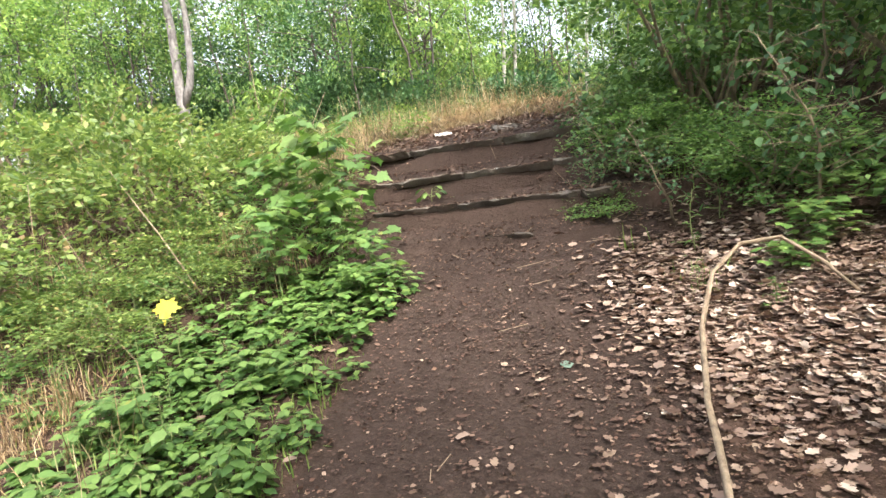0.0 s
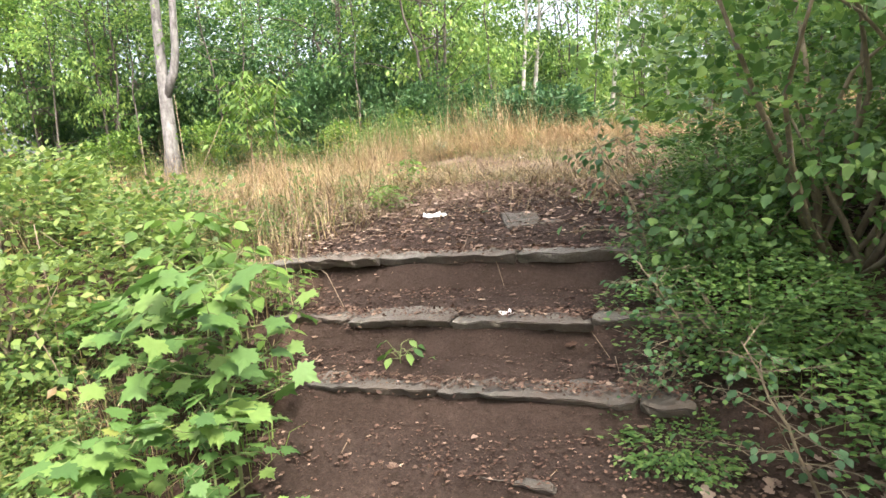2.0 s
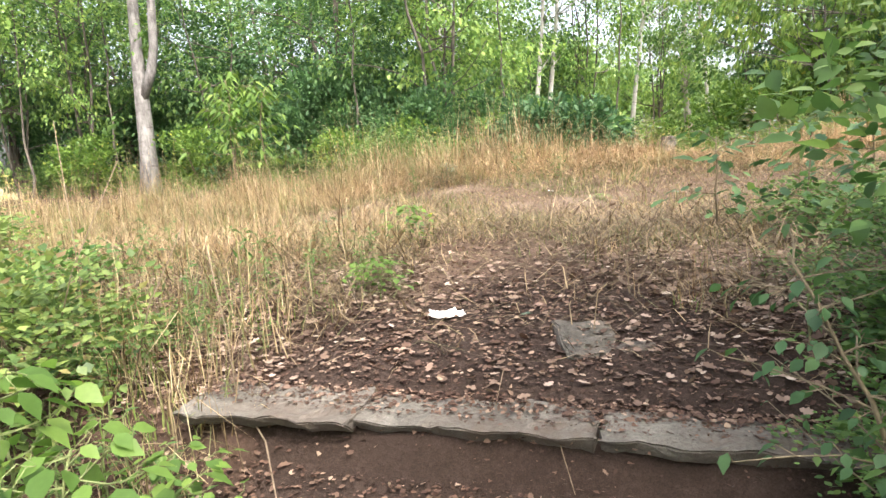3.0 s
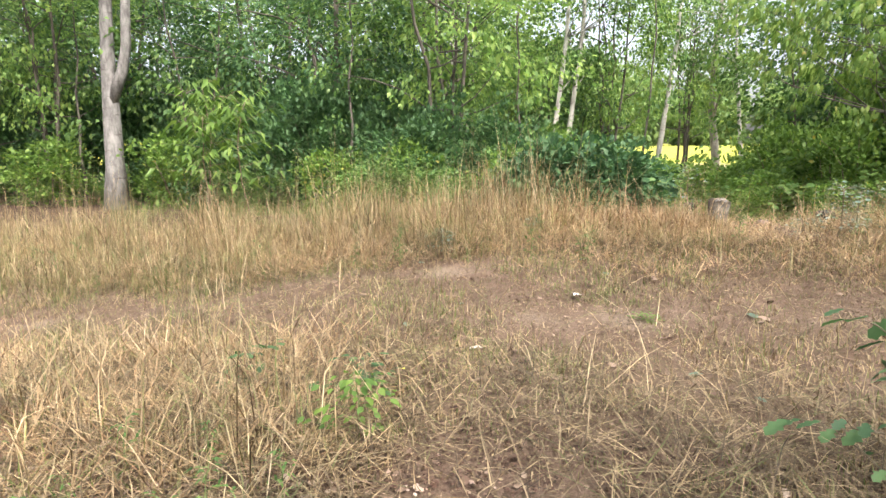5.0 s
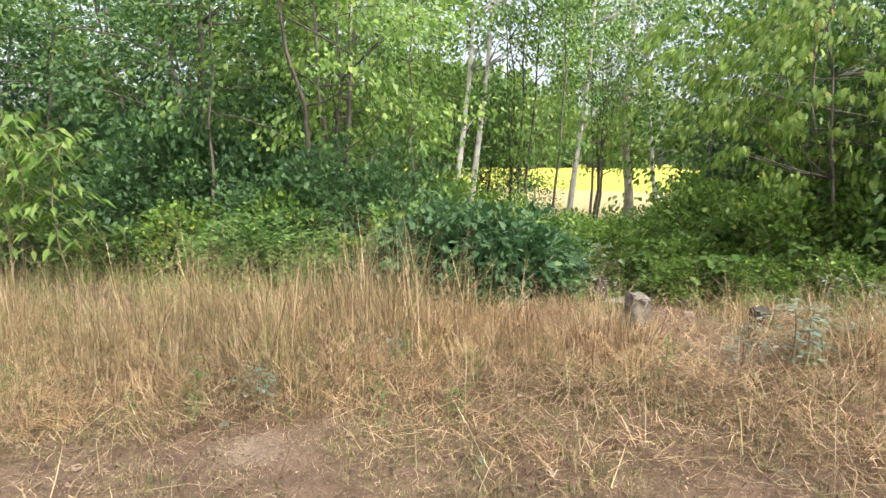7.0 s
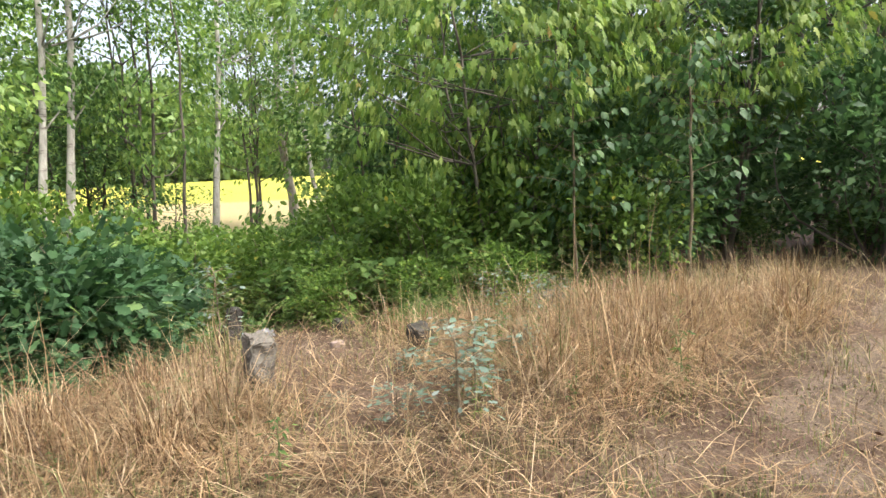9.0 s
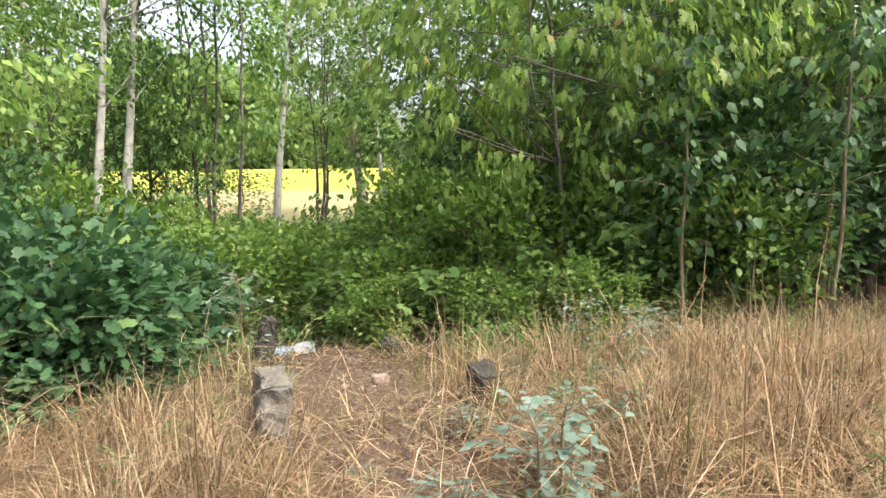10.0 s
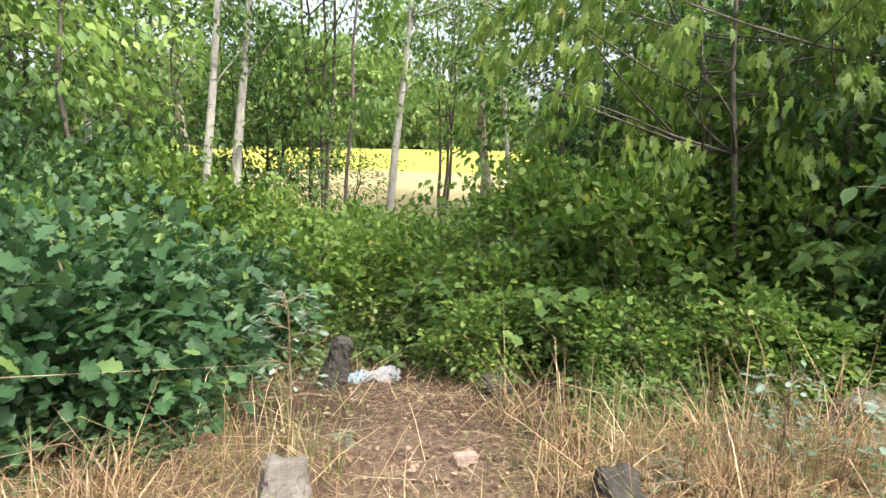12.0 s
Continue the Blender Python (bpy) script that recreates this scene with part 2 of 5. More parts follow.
PAPER = plain_mat("white_paper", (0.72, 0.71, 0.68), (0.86, 0.86, 0.85), 20.0, 0.6)
PLASTIC = plain_mat("grey_plastic", (0.11, 0.12, 0.14), (0.25, 0.26, 0.285), 18.0, 0.35)
BLUE = plain_mat("blue_plastic", (0.10, 0.16, 0.2), (0.2, 0.28, 0.33), 18.0, 0.4)
FRUIT = plain_mat("plum_skin", (0.5, 0.42, 0.08), (0.62, 0.52, 0.12), 30.0, 0.35)
BRICK = plain_mat("worn_brick", (0.19, 0.14, 0.12), (0.30, 0.235, 0.205), 30.0, 0.9, 0.6)

# ---- lie of the land ----
SOIL = [(-300, -12), (-40, -8), (-6, -2.1), (0.1, -0.48), (2.0, 0.02), (3.5, 0.42), (3.74, 0.46), (3.77, 0.525), (3.9, 0.555),
        (4.04, 0.60), (4.07, 0.705), (4.2, 0.715), (4.27, 0.75), (4.41, 0.79), (4.44, 0.90), (4.58, 0.915), (4.66, 0.95), (4.84, 1.0), (4.87, 1.125), (5.06, 1.145), (5.16, 1.2),
        (5.6, 1.315), (6.4, 1.40), (8.0, 1.45), (9.0, 1.6), (10.5, 1.76), (11.8, 1.78), (12.6, 1.76), (13.5, 1.62), (15.0, 1.35),
        (18.0, 1.05), (23.0, 0.9), (30.0, 1.3), (60.0, 2.9), (120.0, 4.4), (400.0, 8.0)]
BANK = [(-300, -12), (-40, -8), (-6, -2.1), (0.1, -0.48), (2.0, 0.05), (3.5, 0.54), (5.0, 1.1), (5.6, 1.3)] + [p for p in SOIL if p[0] > 6]


def ease(a, b, v):
    u = np.clip((v - a) / (b - a), 0, 1)
    return u * u * (3 - 2 * u)


def wob(x, y, s, seed=0.0):
    """Cheap smooth unevenness from a few crossed waves, about -1 to 1."""
    a, b = x / s + seed, y / s - seed * 1.7
    return (np.sin(a * 1.3 + 1.9 * np.sin(b * 0.7 + seed)) + np.sin(b * 1.7 + 1.3 * np.sin(a * 0.9 - seed)) + np.sin((a + b) * 2.3 + seed * 3)) / 3


def height(x, y):
    """The ground's height: a bank with buried steps, a crest with a cart track, and a meadow beyond."""
    x, y = np.asarray(x, float), np.asarray(y, float)
    v = y + 0.06 * (x - 1.2)
    steps = np.interp(v, [p[0] for p in SOIL], [p[1] for p in SOIL])
    bank = np.interp(v, [p[0] for p in BANK], [p[1] for p in BANK])
    inside = ease(0.0, 0.35, x) * (1 - ease(2.5, 2.9, x))
    z = bank + (steps - bank) * inside
    near = 1 - ease(14, 40, np.hypot(x - 1, y - 7))
    z = z + near * (0.035 * wob(x, y, 0.9) + 0.012 * wob(x, y, 0.23, 2.0) + 0.008 * wob(x, y, 0.07, 5.0)) * (1 - 0.7 * inside * (v > 3.4) * (v < 5.4))
    z = z + 0.10 * ease(3.0, 8.0, x) * near - 0.52 * ease(-0.6, 4.5, -x) * near * ease(6.0, 8.0, v) * (1 - ease(11, 14, v))
    z = z + 0.35 * ease(2.6, 5.0, x) * (1 - ease(4.5, 6.5, v)) * ease(-2, 2, v) + 0.25 * ease(0.6, 3.0, -x) * (1 - ease(4.5, 6.5, v)) * ease(-2, 2, v)
    return z


# ---- mesh helpers ----
rng = np.random.default_rng(7)


def reseed(name):
    """Each kind of thing draws from its own numbers."""
    global rng
    rng = np.random.default_rng(sum(ord(c) * (i + 1) for i, c in enumerate(name)))


def mesh_of(name, verts, faces, material, smooth=False):
    me = bpy.data.meshes.new(name)
    me.from_pydata([tuple(v) for v in verts], [], [tuple(f) for f in faces])
    me.materials.append(material)
    if smooth:
        me.polygons.foreach_set("use_smooth", [True] * len(me.polygons))
    me.update()
    return me


def soup(name, V, tri, material):
    """One mesh of many alike small pieces: V is (n, k, 3), tri the triangles of one piece."""
    n, k, _ = V.shape
    tri = np.asarray(tri)
    me = bpy.data.meshes.new(name)
    me.vertices.add(n * k)
    me.vertices.foreach_set("co", V.reshape(-1).astype(np.float32))
    loops = (np.arange(n)[:, None, None] * k + tri[None]).reshape(-1)
    me.loops.add(len(loops))
    me.loops.foreach_set("vertex_index", loops.astype(np.int32))
    m = n * len(tri)
    me.polygons.add(m)
    me.polygons.foreach_set("loop_start", (np.arange(m) * 3).astype(np.int32))
    me.update(calc_edges=True)
    me.materials.append(material)
    return me


# one leaf: length along y from 0 to 1, width along x, folded along its rib
KITE = (np.array([(0, 0, 0), (0.30, 0.42, 0.07), (0, 1, -0.08), (-0.30, 0.42, 0.07)]), [(0, 1, 2), (0, 2, 3)])
OVAL = (np.array([(0, 0, 0), (0.27, 0.25, 0.06), (0.30, 0.55, 0.05), (0, 1, -0.12), (-0.30, 0.55, 0.05), (-0.27, 0.25, 0.06), (0, 0.5, 0)]),
        [(0, 1, 6), (1, 2, 6), (2, 3, 6), (3, 4, 6), (4, 5, 6), (5, 0, 6)])
LANCE = (np.array([(0, 0, 0), (0.17, 0.3, 0.03), (0, 1, -0.2), (-0.17, 0.3, 0.03)]), [(0, 1, 2), (0, 2, 3)])
SAW = [(0.05, 0.12), (0.17, 0.18), (0.12, 0.28), (0.27, 0.44), (0.12, 0.48), (0.17, 0.68), (0.06, 0.74)]
TOOTHED = (np.array([(0, 0, 0)] + [(x, y, 0.07 - 0.2 * x - 0.14 * y * y) for x, y in SAW] + [(0, 1.05, -0.2)] + [(-x, y, 0.07 - 0.2 * x - 0.14 * y * y) for x, y in SAW[::-1]] + [(0, 0.4, 0.05)]),
           [(i, (i + 1) % 16, 16) for i in range(16)])
RIM = [(0.30, -0.12), (0.28, 0.06), (0.44, 0.10), (0.40, 0.22), (0.62, 0.36), (0.42, 0.42), (0.40, 0.56), (0.24, 0.52), (0.22, 0.72), (0.10, 0.78)]
PALM = (np.array([(0, 0, 0)] + [(x, y, 0.05 - 0.16 * abs(x)) for x, y in RIM] + [(0, 1.05, -0.1)] + [(-x, y, 0.05 - 0.16 * abs(x)) for x, y in RIM[::-1]] + [(0, 0.36, 0.02)]),
        [(i, (i + 1) % 22, 22) for i in range(22)])
LEAF4 = (np.array([(0, 0, 0), (0.31, 0.42, 0.06), (0, 1, -0.12), (-0.31, 0.42, 0.06), (0, 0.45, 0)]), [(0, 1, 4), (1, 2, 4), (2, 3, 4), (3, 0, 4)])
LOBED = (np.array([(0, 0, 0), (0.2, 0.2, 0.04), (0.14, 0.32, 0.03), (0.34, 0.5, 0.03), (0.2, 0.62, 0.02), (0.24, 0.82, 0), (0, 1, -0.08),
                   (-0.24, 0.82, 0), (-0.2, 0.62, 0.02), (-0.34, 0.5, 0.03), (-0.14, 0.32, 0.03), (-0.2, 0.2, 0.04), (0, 0.5, -0.02)]),
         [(i, (i + 1) % 12, 12) for i in range(12)])
DRY = (LOBED[0] * np.array([1.05, 1, 0]) + np.stack([0 * LOBED[0][:, 0], 0 * LOBED[0][:, 0], 1.5 * LOBED[0][:, 0] ** 2 + 0.5 * (LOBED[0][:, 1] - 0.4) ** 2 + 0.25 * LOBED[0][:, 0] * LOBED[0][:, 1]], -1), LOBED[1])
CURL = (np.array([(0, 0, 0), (0.36, 0.22, 0.10), (0.2, 0.72, 0.16), (0.03, 1, 0.05), (-0.3, 0.6, 0.11), (-0.25, 0.2, 0.03), (0, 0.5, 0)]),
        [(0, 1, 6), (1, 2, 6), (2, 3, 6), (3, 4, 6), (4, 5, 6), (5, 0, 6)])


FLAT = (DRY[0] * np.array([1.1, 1, 0.55]), DRY[1])


def unit(a):
    return a / np.maximum(np.linalg.norm(a, axis=-1, keepdims=True), 1e-9)


def leaves(P, D, size, shape, up=(0, 0, 1.0), jitter=0.5):
    """Leaf pieces at the points P that grow along D, faces turned to up with some disorder. Gives (n, k, 3)."""
    T = shape[0]
    n = len(P)
    D = unit(D)
    U = np.asarray(up, float) + rng.normal(0, jitter, (n, 3))
    X = unit(np.cross(D, U))
    Z = np.cross(X, D)
    S = np.broadcast_to(np.asarray(size, float), (n,))[:, None, None]
    return P[:, None, :] + S * (T[None, :, 0:1] * X[:, None] + T[None, :, 1:2] * D[:, None] + T[None, :, 2:3] * Z[:, None])


def tube(path, radii, sides=7, wobble=0.0):
    """A tapered, slightly knobbly limb along a path. Gives its vertices and faces."""
    P = np.asarray(path, float)
    d = unit(np.gradient(P, axis=0))
    a = unit(np.cross(d, np.array([0.31, 0.17, 0.05]) + np.array([0, 0, 0.2])))
    b = np.cross(d, a)
    V, Fs = [], []
    for i in range(len(P)):
        for k in range(sides):
            w = 2 * math.pi * k / sides
            r = radii[i] * (1 + wobble * rng.normal())
            V.append(P[i] + r * (math.cos(w) * a[i] + math.sin(w) * b[i]))
    for i in range(len(P) - 1):
        for k in range(sides):
            k2 = (k + 1) % sides
            Fs.append((i * sides + k, i * sides + k2, (i + 1) * sides + k2, (i + 1) * sides + k))
    Fs.append(tuple(range(sides))[::-1])
    Fs.append(tuple((len(P) - 1) * sides + k for k in range(sides)))
    return V, Fs


def tubes(list_of):
    V, Fs = [], []
    for v, f in list_of:
        o = len(V)
        V += v
        Fs += [tuple(i + o for i in q) for q in f]
    return V, Fs


def bow(a, b, n=6, bend=0.12, sag=0.0):
    """A wandering line from a to b."""
    a, b = np.asarray(a, float), np.asarray(b, float)
    u = np.linspace(0, 1, n)[:, None]
    off = rng.normal(0, bend, 3) * np.linalg.norm(b - a)
    P = a + (b - a) * u + np.sin(u * math.pi) * off
    P[:, 2] -= sag * (u[:, 0] ** 2)
    P[1:-1] += rng.normal(0, 0.006, (n - 2, 3)) * np.linalg.norm(b - a)
    return P


def thing(name, x, y, label, category, group="", kind="", z=None, turn=0.0, scale=1.0):
    ob = new(name)
    ob.empty_display_size = 0.1
    ob.matrix_basis = pose(x, y, float(height(x, y)) - 0.02 if z is None else z, 0, 0, turn) @ Matrix.Scale(scale, 4)
    return tagged(ob, label, category, group, kind)


def part(name, me, parent, label=""):
    ob = new(name, me)
    ob.parent = parent
    if label:
        ob["label"] = label
    return ob


def place(x, y, turn=0.0, scale=1.0, stretch=1.0, dz=0.0, lean=0.0):
    return pose(x, y, float(height(x, y)) - 0.02 + dz, lean, 0, turn) @ Matrix.Diagonal((scale, scale, scale * stretch, 1))



# ---- ground ----


def spaced(lo, hi, step, reach, grow):
    a = list(np.arange(lo, hi + 1e-6, step))
    s = step
    while a[-1] < reach:
        s *= grow
        a.append(a[-1] + s)
    s = step
    while a[0] > -reach:
        s *= grow
        a.insert(0, a[0] - s)
    return np.array(a)


def trail(x, y):
    """How far a place is the trodden path, 0 to 1."""
    mid = np.interp(y, [-2, 1, 3.5, 5.2, 6.2, 8.0], [1.9, 1.75, 1.55, 1.25, 0.95, 0.8])
    wide = np.interp(y, [-2, 1.5, 3.3, 3.7, 5.2, 6.2, 8.0], [0.8, 0.75, 0.7, 1.0, 1.05, 0.45, 0.35])
    return (1 - ease(0.7, 1.15, np.abs(x - mid) / wide)) * (1 - ease(6.0, 8.0, y))


def track(x, y):
    """The two faint ruts of the cart track along the crest."""
    c = 8.75 + 0.16 * x + 0.25 * wob(x, y, 2.0, 1.0)
    rut = np.maximum(1 - ease(0.05, 0.42, np.abs(y - c + 0.35)), 1 - ease(0.05, 0.36, np.abs(y - c - 0.75)))
    bare = (1 - ease(0.15, 0.5, np.abs(y - 10.0 - 0.4 * (x - 4.75)) + 0.1 * wob(x, y, 0.3, 2.0))) * ease(3.7, 4.6, x)
    return np.maximum(rut * (0.55 + 0.45 * wob(x, y, 0.8, 4.0)), 1.15 * bare)


def down_path(x, y):
    """The trodden strip between the blocks beyond the crest."""
    mid = np.interp(y, [10.5, 12, 14.5], [2.75, 2.9, 2.8])
    return (1 - ease(0.28, 0.72, np.abs(x - mid) + 0.12 * wob(x, y, 0.3))) * ease(10.3, 11.2, y) * (1 - ease(14.0, 14.8, y))


def make_ground():
    xs = spaced(-4.0, 6.0, 0.085, 420, 1.09)
    ys = spaced(0.6, 13.5, 0.065, 420, 1.09)
    X, Y = np.meshgrid(xs, ys)
    Z = height(X, Y)
    n, m = X.shape
    me = bpy.data.meshes.new("ground")
    co = np.stack([X, Y, Z], -1).reshape(-1, 3)
    i = np.arange((n - 1) * m).reshape(n - 1, m)[:, :-1].reshape(-1)
    quads = np.stack([i, i + 1, i + m + 1, i + m], -1)
    me.vertices.add(len(co))
    me.vertices.foreach_set("co", co.reshape(-1).astype(np.float32))
    me.loops.add(quads.size)
    me.loops.foreach_set("vertex_index", quads.reshape(-1).astype(np.int32))
    me.polygons.add(len(quads))
    me.polygons.foreach_set("loop_start", (np.arange(len(quads)) * 4).astype(np.int32))
    me.polygons.foreach_set("use_smooth", np.ones(len(quads), bool))
    me.update(calc_edges=True)
    me.materials.append(SOIL_MAT)
    weights = {"path": trail(X, Y), "turf": ease(5.6, 6.6, Y + 0.4 * wob(X, Y, 0.7)) * (1 - ease(12.4, 13.4, Y)),
               "track": track(X, Y) * (0.5 + 0.25 * wob(X, Y, 0.22, 3.0)) + 0.4 * down_path(X, Y), "field": ease(25.0, 28.0, Y), "crop": ease(40.0, 47.0, Y + 2.5 * wob(X, Y, 6.0))}
    for key, w in weights.items():
        at = me.attributes.new(key, "FLOAT", "POINT")
        at.data.foreach_set("value", np.clip(w, 0, 1).reshape(-1).astype(np.float32))
    tagged(new("ground", me), "brown soil bank rising to a dry grassy crest and meadow", "ground", kind="structure")


make_ground()


def block_mesh(name, w, d, h, material, chip=0.012, cell=0.045, undercut=0.0):
    """A worn block with rounded, chipped edges; its base is at z = 0."""
    bm = bmesh.new()
    bmesh.ops.create_cube(bm, size=1)
    for v in bm.verts:
        v.co = Vector((v.co.x * w, v.co.y * d, (v.co.z + 0.5) * h))
    bmesh.ops.bevel(bm, geom=list(bm.edges), offset=min(w, d, h) * 0.1, segments=2, affect="EDGES")
    for axis, size, low in ((0, w, -w / 2), (1, d, -d / 2), (2, h, 0.0)):
        for k in range(1, max(2, int(size / cell))):
            at, no = Vector(), Vector()
            at[axis], no[axis] = low + size * k / max(2, int(size / cell)), 1.0
            bmesh.ops.bisect_plane(bm, geom=list(bm.verts) + list(bm.edges) + list(bm.faces), plane_co=at, plane_no=no)
    seed = Vector((w * 31, d * 17, rng.uniform(0, 50)))
    for v in bm.verts:
        p = v.co * 7 + seed
        edge = (abs(v.co.x) > w * 0.44) + (abs(v.co.y) > d * 0.42) + (v.co.z > h * 0.8)
        v.co.y += undercut * max(0.0, 1 - v.co.z / h) * (v.co.y < 0)
        v.co.y += 0.9 * chip * noise.noise(Vector((v.co.x * 4, 0, 0)) + seed)
        v.co += Vector(noise.noise_vector(p)) * chip + Vector(noise.noise_vector(p * 3.3)) * chip * 0.6
        if edge > 1:
            bite = max(0.0, noise.noise(p * 2.1)) * min(chip * 3, 0.03)
            v.co -= Vector((math.copysign(min(bite, abs(v.co.x)), v.co.x) * (abs(v.co.x) > w * 0.44), math.copysign(min(bite, abs(v.co.y)), v.co.y) * (abs(v.co.y) > d * 0.42), bite * 0.6))
    me = bpy.data.meshes.new(name)
    bm.to_mesh(me)
    bm.free()
    me.materials.append(material)
    return me


STEP_ROWS = [(4.88, 1.165, 0.02, 2.5, 0.34), (4.45, 0.935, 0.25, 2.35, 0.27), (4.08, 0.735, 0.6, 2.2, 0.24), (3.78, 0.535, 0.95, 1.7, 0.14)]


def make_steps():
    for row, (v, top, x0, x1, depth) in enumerate(STEP_ROWS):
        y = v - 0.06 * ((x0 + x1) / 2 - 1.2)
        step = thing("concrete_step", (x0 + x1) / 2, y, "worn grey concrete step sunk into the earth bank", "step", "steps up the bank", z=top - (0.05 if row < 2 else 0.058))
        cx, x = (x0 + x1) / 2, x0
        while x < x1 - 0.15:
            w = min(rng.uniform(0.42, 0.85), x1 - x)
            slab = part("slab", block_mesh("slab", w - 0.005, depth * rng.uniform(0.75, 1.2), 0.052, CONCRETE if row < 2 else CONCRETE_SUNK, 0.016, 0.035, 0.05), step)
            mx = x + w / 2
            slab.matrix_basis = pose(mx - cx, depth * 0.38 - 0.06 * (mx - cx) + rng.uniform(-0.01, 0.015), rng.uniform(-0.01, 0.008), rng.uniform(-4, 0.5), rng.uniform(-1.2, 1.2), -3.4 + rng.uniform(-1.5, 1.5))
            x += w


make_steps()
ob = tagged(new("stone_slab", block_mesh("stone_slab", 0.36, 0.26, 0.06, CONCRETE_SUNK, 0.02, 0.03)), "flat broken concrete slab half buried above the steps", "slab")
ob.matrix_basis = pose(1.5, 5.47, float(height(1.5, 5.47)) - 0.052, 15, 2, 14)

# ---- trees ----


def crown_points(n, centre, radii, clump, per, hollow=0.35):
    """Leaf places gathered in clumps through an uneven crown. Gives points, clump index and clump centres."""
    k = max(3, n // per)
    d = unit(rng.normal(size=(k, 3)))
    r = hollow + (1 - hollow) * rng.random(k) ** 0.5
    uneven = 1 + 0.28 * np.sin(d[:, 0] * 4.1 + d[:, 2] * 3.3) * np.cos(d[:, 1] * 3.7 + 1)
    C = np.asarray(centre) + d * (r * uneven)[:, None] * np.asarray(radii)
    idx = rng.integers(0, k, n)
    P = C[idx] + rng.normal(size=(n, 3)) * clump * np.array([1, 1, 0.6])
    return P, idx, C


def make_tree(name, label, trunk_h, r0, crown, n_leaves, leaf_size, leaf, bark, shape=KITE, x=0.0, y=-60.0, lean=(0.0, 0.0), fork=0.0,
              clump=0.3, per=26, limbs=14, droop=0.3, stems=1, kept=True):
    """A tree: tapered trunk, limbs that reach the clumps of leaves, and a crown with gaps. crown: centre height, radius, half height."""
    reseed(name)
    tree = thing(name, x, y, label, "tree")
    ch, cr, cv = crown
    tops = []
    for s in range(stems):
        off = rng.normal(0, 0.12 * (stems > 1), 2)
        top = np.array([lean[0] + off[0] * 6, lean[1] + off[1] * 6, trunk_h * rng.uniform(0.85, 1.0)])
        P = bow((off[0], off[1], -0.15), top, 10, 0.005 if fork else 0.015)
        if fork:
            P[:, :2] = P[0, :2] + (P[-1, :2] - P[0, :2]) * (P[:, 2:] - P[0, 2]) / (P[-1, 2] - P[0, 2]) + rng.normal(0, 0.012, (10, 2))
        rad = np.linspace(1, 0.18, 10) * r0 * (0.7 if stems > 1 else 1)
        rad[0] *= 1.5
        rad[1] *= 1.1
        V, Fs = tube(P, rad, 9, 0.05)
        part("trunk", mesh_of("trunk", V, Fs, bark, True), tree)
        tops.append(P)
        if fork:
            k = np.argmin(np.abs(P[:, 2] - fork))
            Q = bow(P[k], P[k] + np.array([0.55, 0.1, trunk_h - fork]), 14, 0.002)
            Q[:, 0] += 0.36 * (1 - np.exp(-(Q[:, 2] - P[k, 2]) / 0.7))
            V, Fs = tube(Q, np.linspace(0.6, 0.15, 14) * r0, 8, 0.05)
            part("trunk", mesh_of("trunk", V, Fs, bark, True), tree)
    Pts, idx, C = crown_points(n_leaves, (lean[0] * ch / trunk_h, lean[1] * ch / trunk_h, ch), (cr, cr, cv), clump, per)
    some = rng.choice(len(C), min(limbs, len(C)), replace=False)
    made = []
    for c in C[some]:
        P = tops[rng.integers(0, len(tops))]
        want = min(c[2] - 0.35 * np.hypot(c[0], c[1]), trunk_h * 0.93)
        k = int(np.argmin(np.abs(P[:, 2] - max(want, 0.3))))
        made.append(tube(bow(P[k], c, 6, 0.08), np.linspace(0.32, 0.07, 6) * r0 * (1 - 0.5 * P[k, 2] / trunk_h), 5, 0.05))
    if kept:
        for V, Fs in made:
            part("limb", mesh_of("limb", V, Fs, bark, True), tree)
    else:
        V, Fs = tubes(made)
        tagged(part("limb", mesh_of("limb", V, Fs, bark, True), tree), kind="stuff")
    D = Pts - np.array([0, 0, ch]) + 0.0
    D = unit(D) + rng.normal(0, 0.55, D.shape) - np.array([0, 0, droop])
    L = leaves(Pts, D, leaf_size * rng.uniform(0.7, 1.3, n_leaves), shape, (0, 0, 1), 0.6)
    part("crown", soup("crown", L, shape[1], leaf), tree)
    return tree


def make_bush(name, label, h, r, n_leaves, leaf_size, leaf, x=0.0, y=-60.0, shape=KITE, stems=9, clump=0.16, per=22, bark=None, low=0.55, category="bush", droop=0.2):
    """A many-stemmed bush."""
    reseed(name)
    bush = thing(name, x, y, label, category)
    Pts, idx, C = crown_points(n_leaves, (0, 0, h * low), (r, r, h * (1 - low)), clump, per, 0.25)
    Pts[:, 2] = np.maximum(Pts[:, 2], 0.04 + 0.1 * rng.random(len(Pts)))
    made = []
    for c in C[rng.choice(len(C), min(stems, len(C)), replace=False)]:
        a = rng.normal(0, 0.1 * r, 2)
        made.append(tube(bow((a[0], a[1], -0.06), c, 6, 0.1), np.linspace(1, 0.25, 6) * 0.012 * (0.6 + h * 0.4), 5, 0.05))
    V, Fs = tubes(made)
    part("stem", mesh_of("stem", V, Fs, bark or TWIG, True), bush)
    D = unit(Pts - np.array([0, 0, h * 0.3])) + rng.normal(0, 0.6, Pts.shape) - np.array([0, 0, droop])
    L = leaves(Pts, D, leaf_size * rng.uniform(0.6, 1.3, n_leaves), shape, (0, 0, 1), 0.5)
    part("foliage", soup("foliage", L, shape[1], leaf), bush)
    return bush


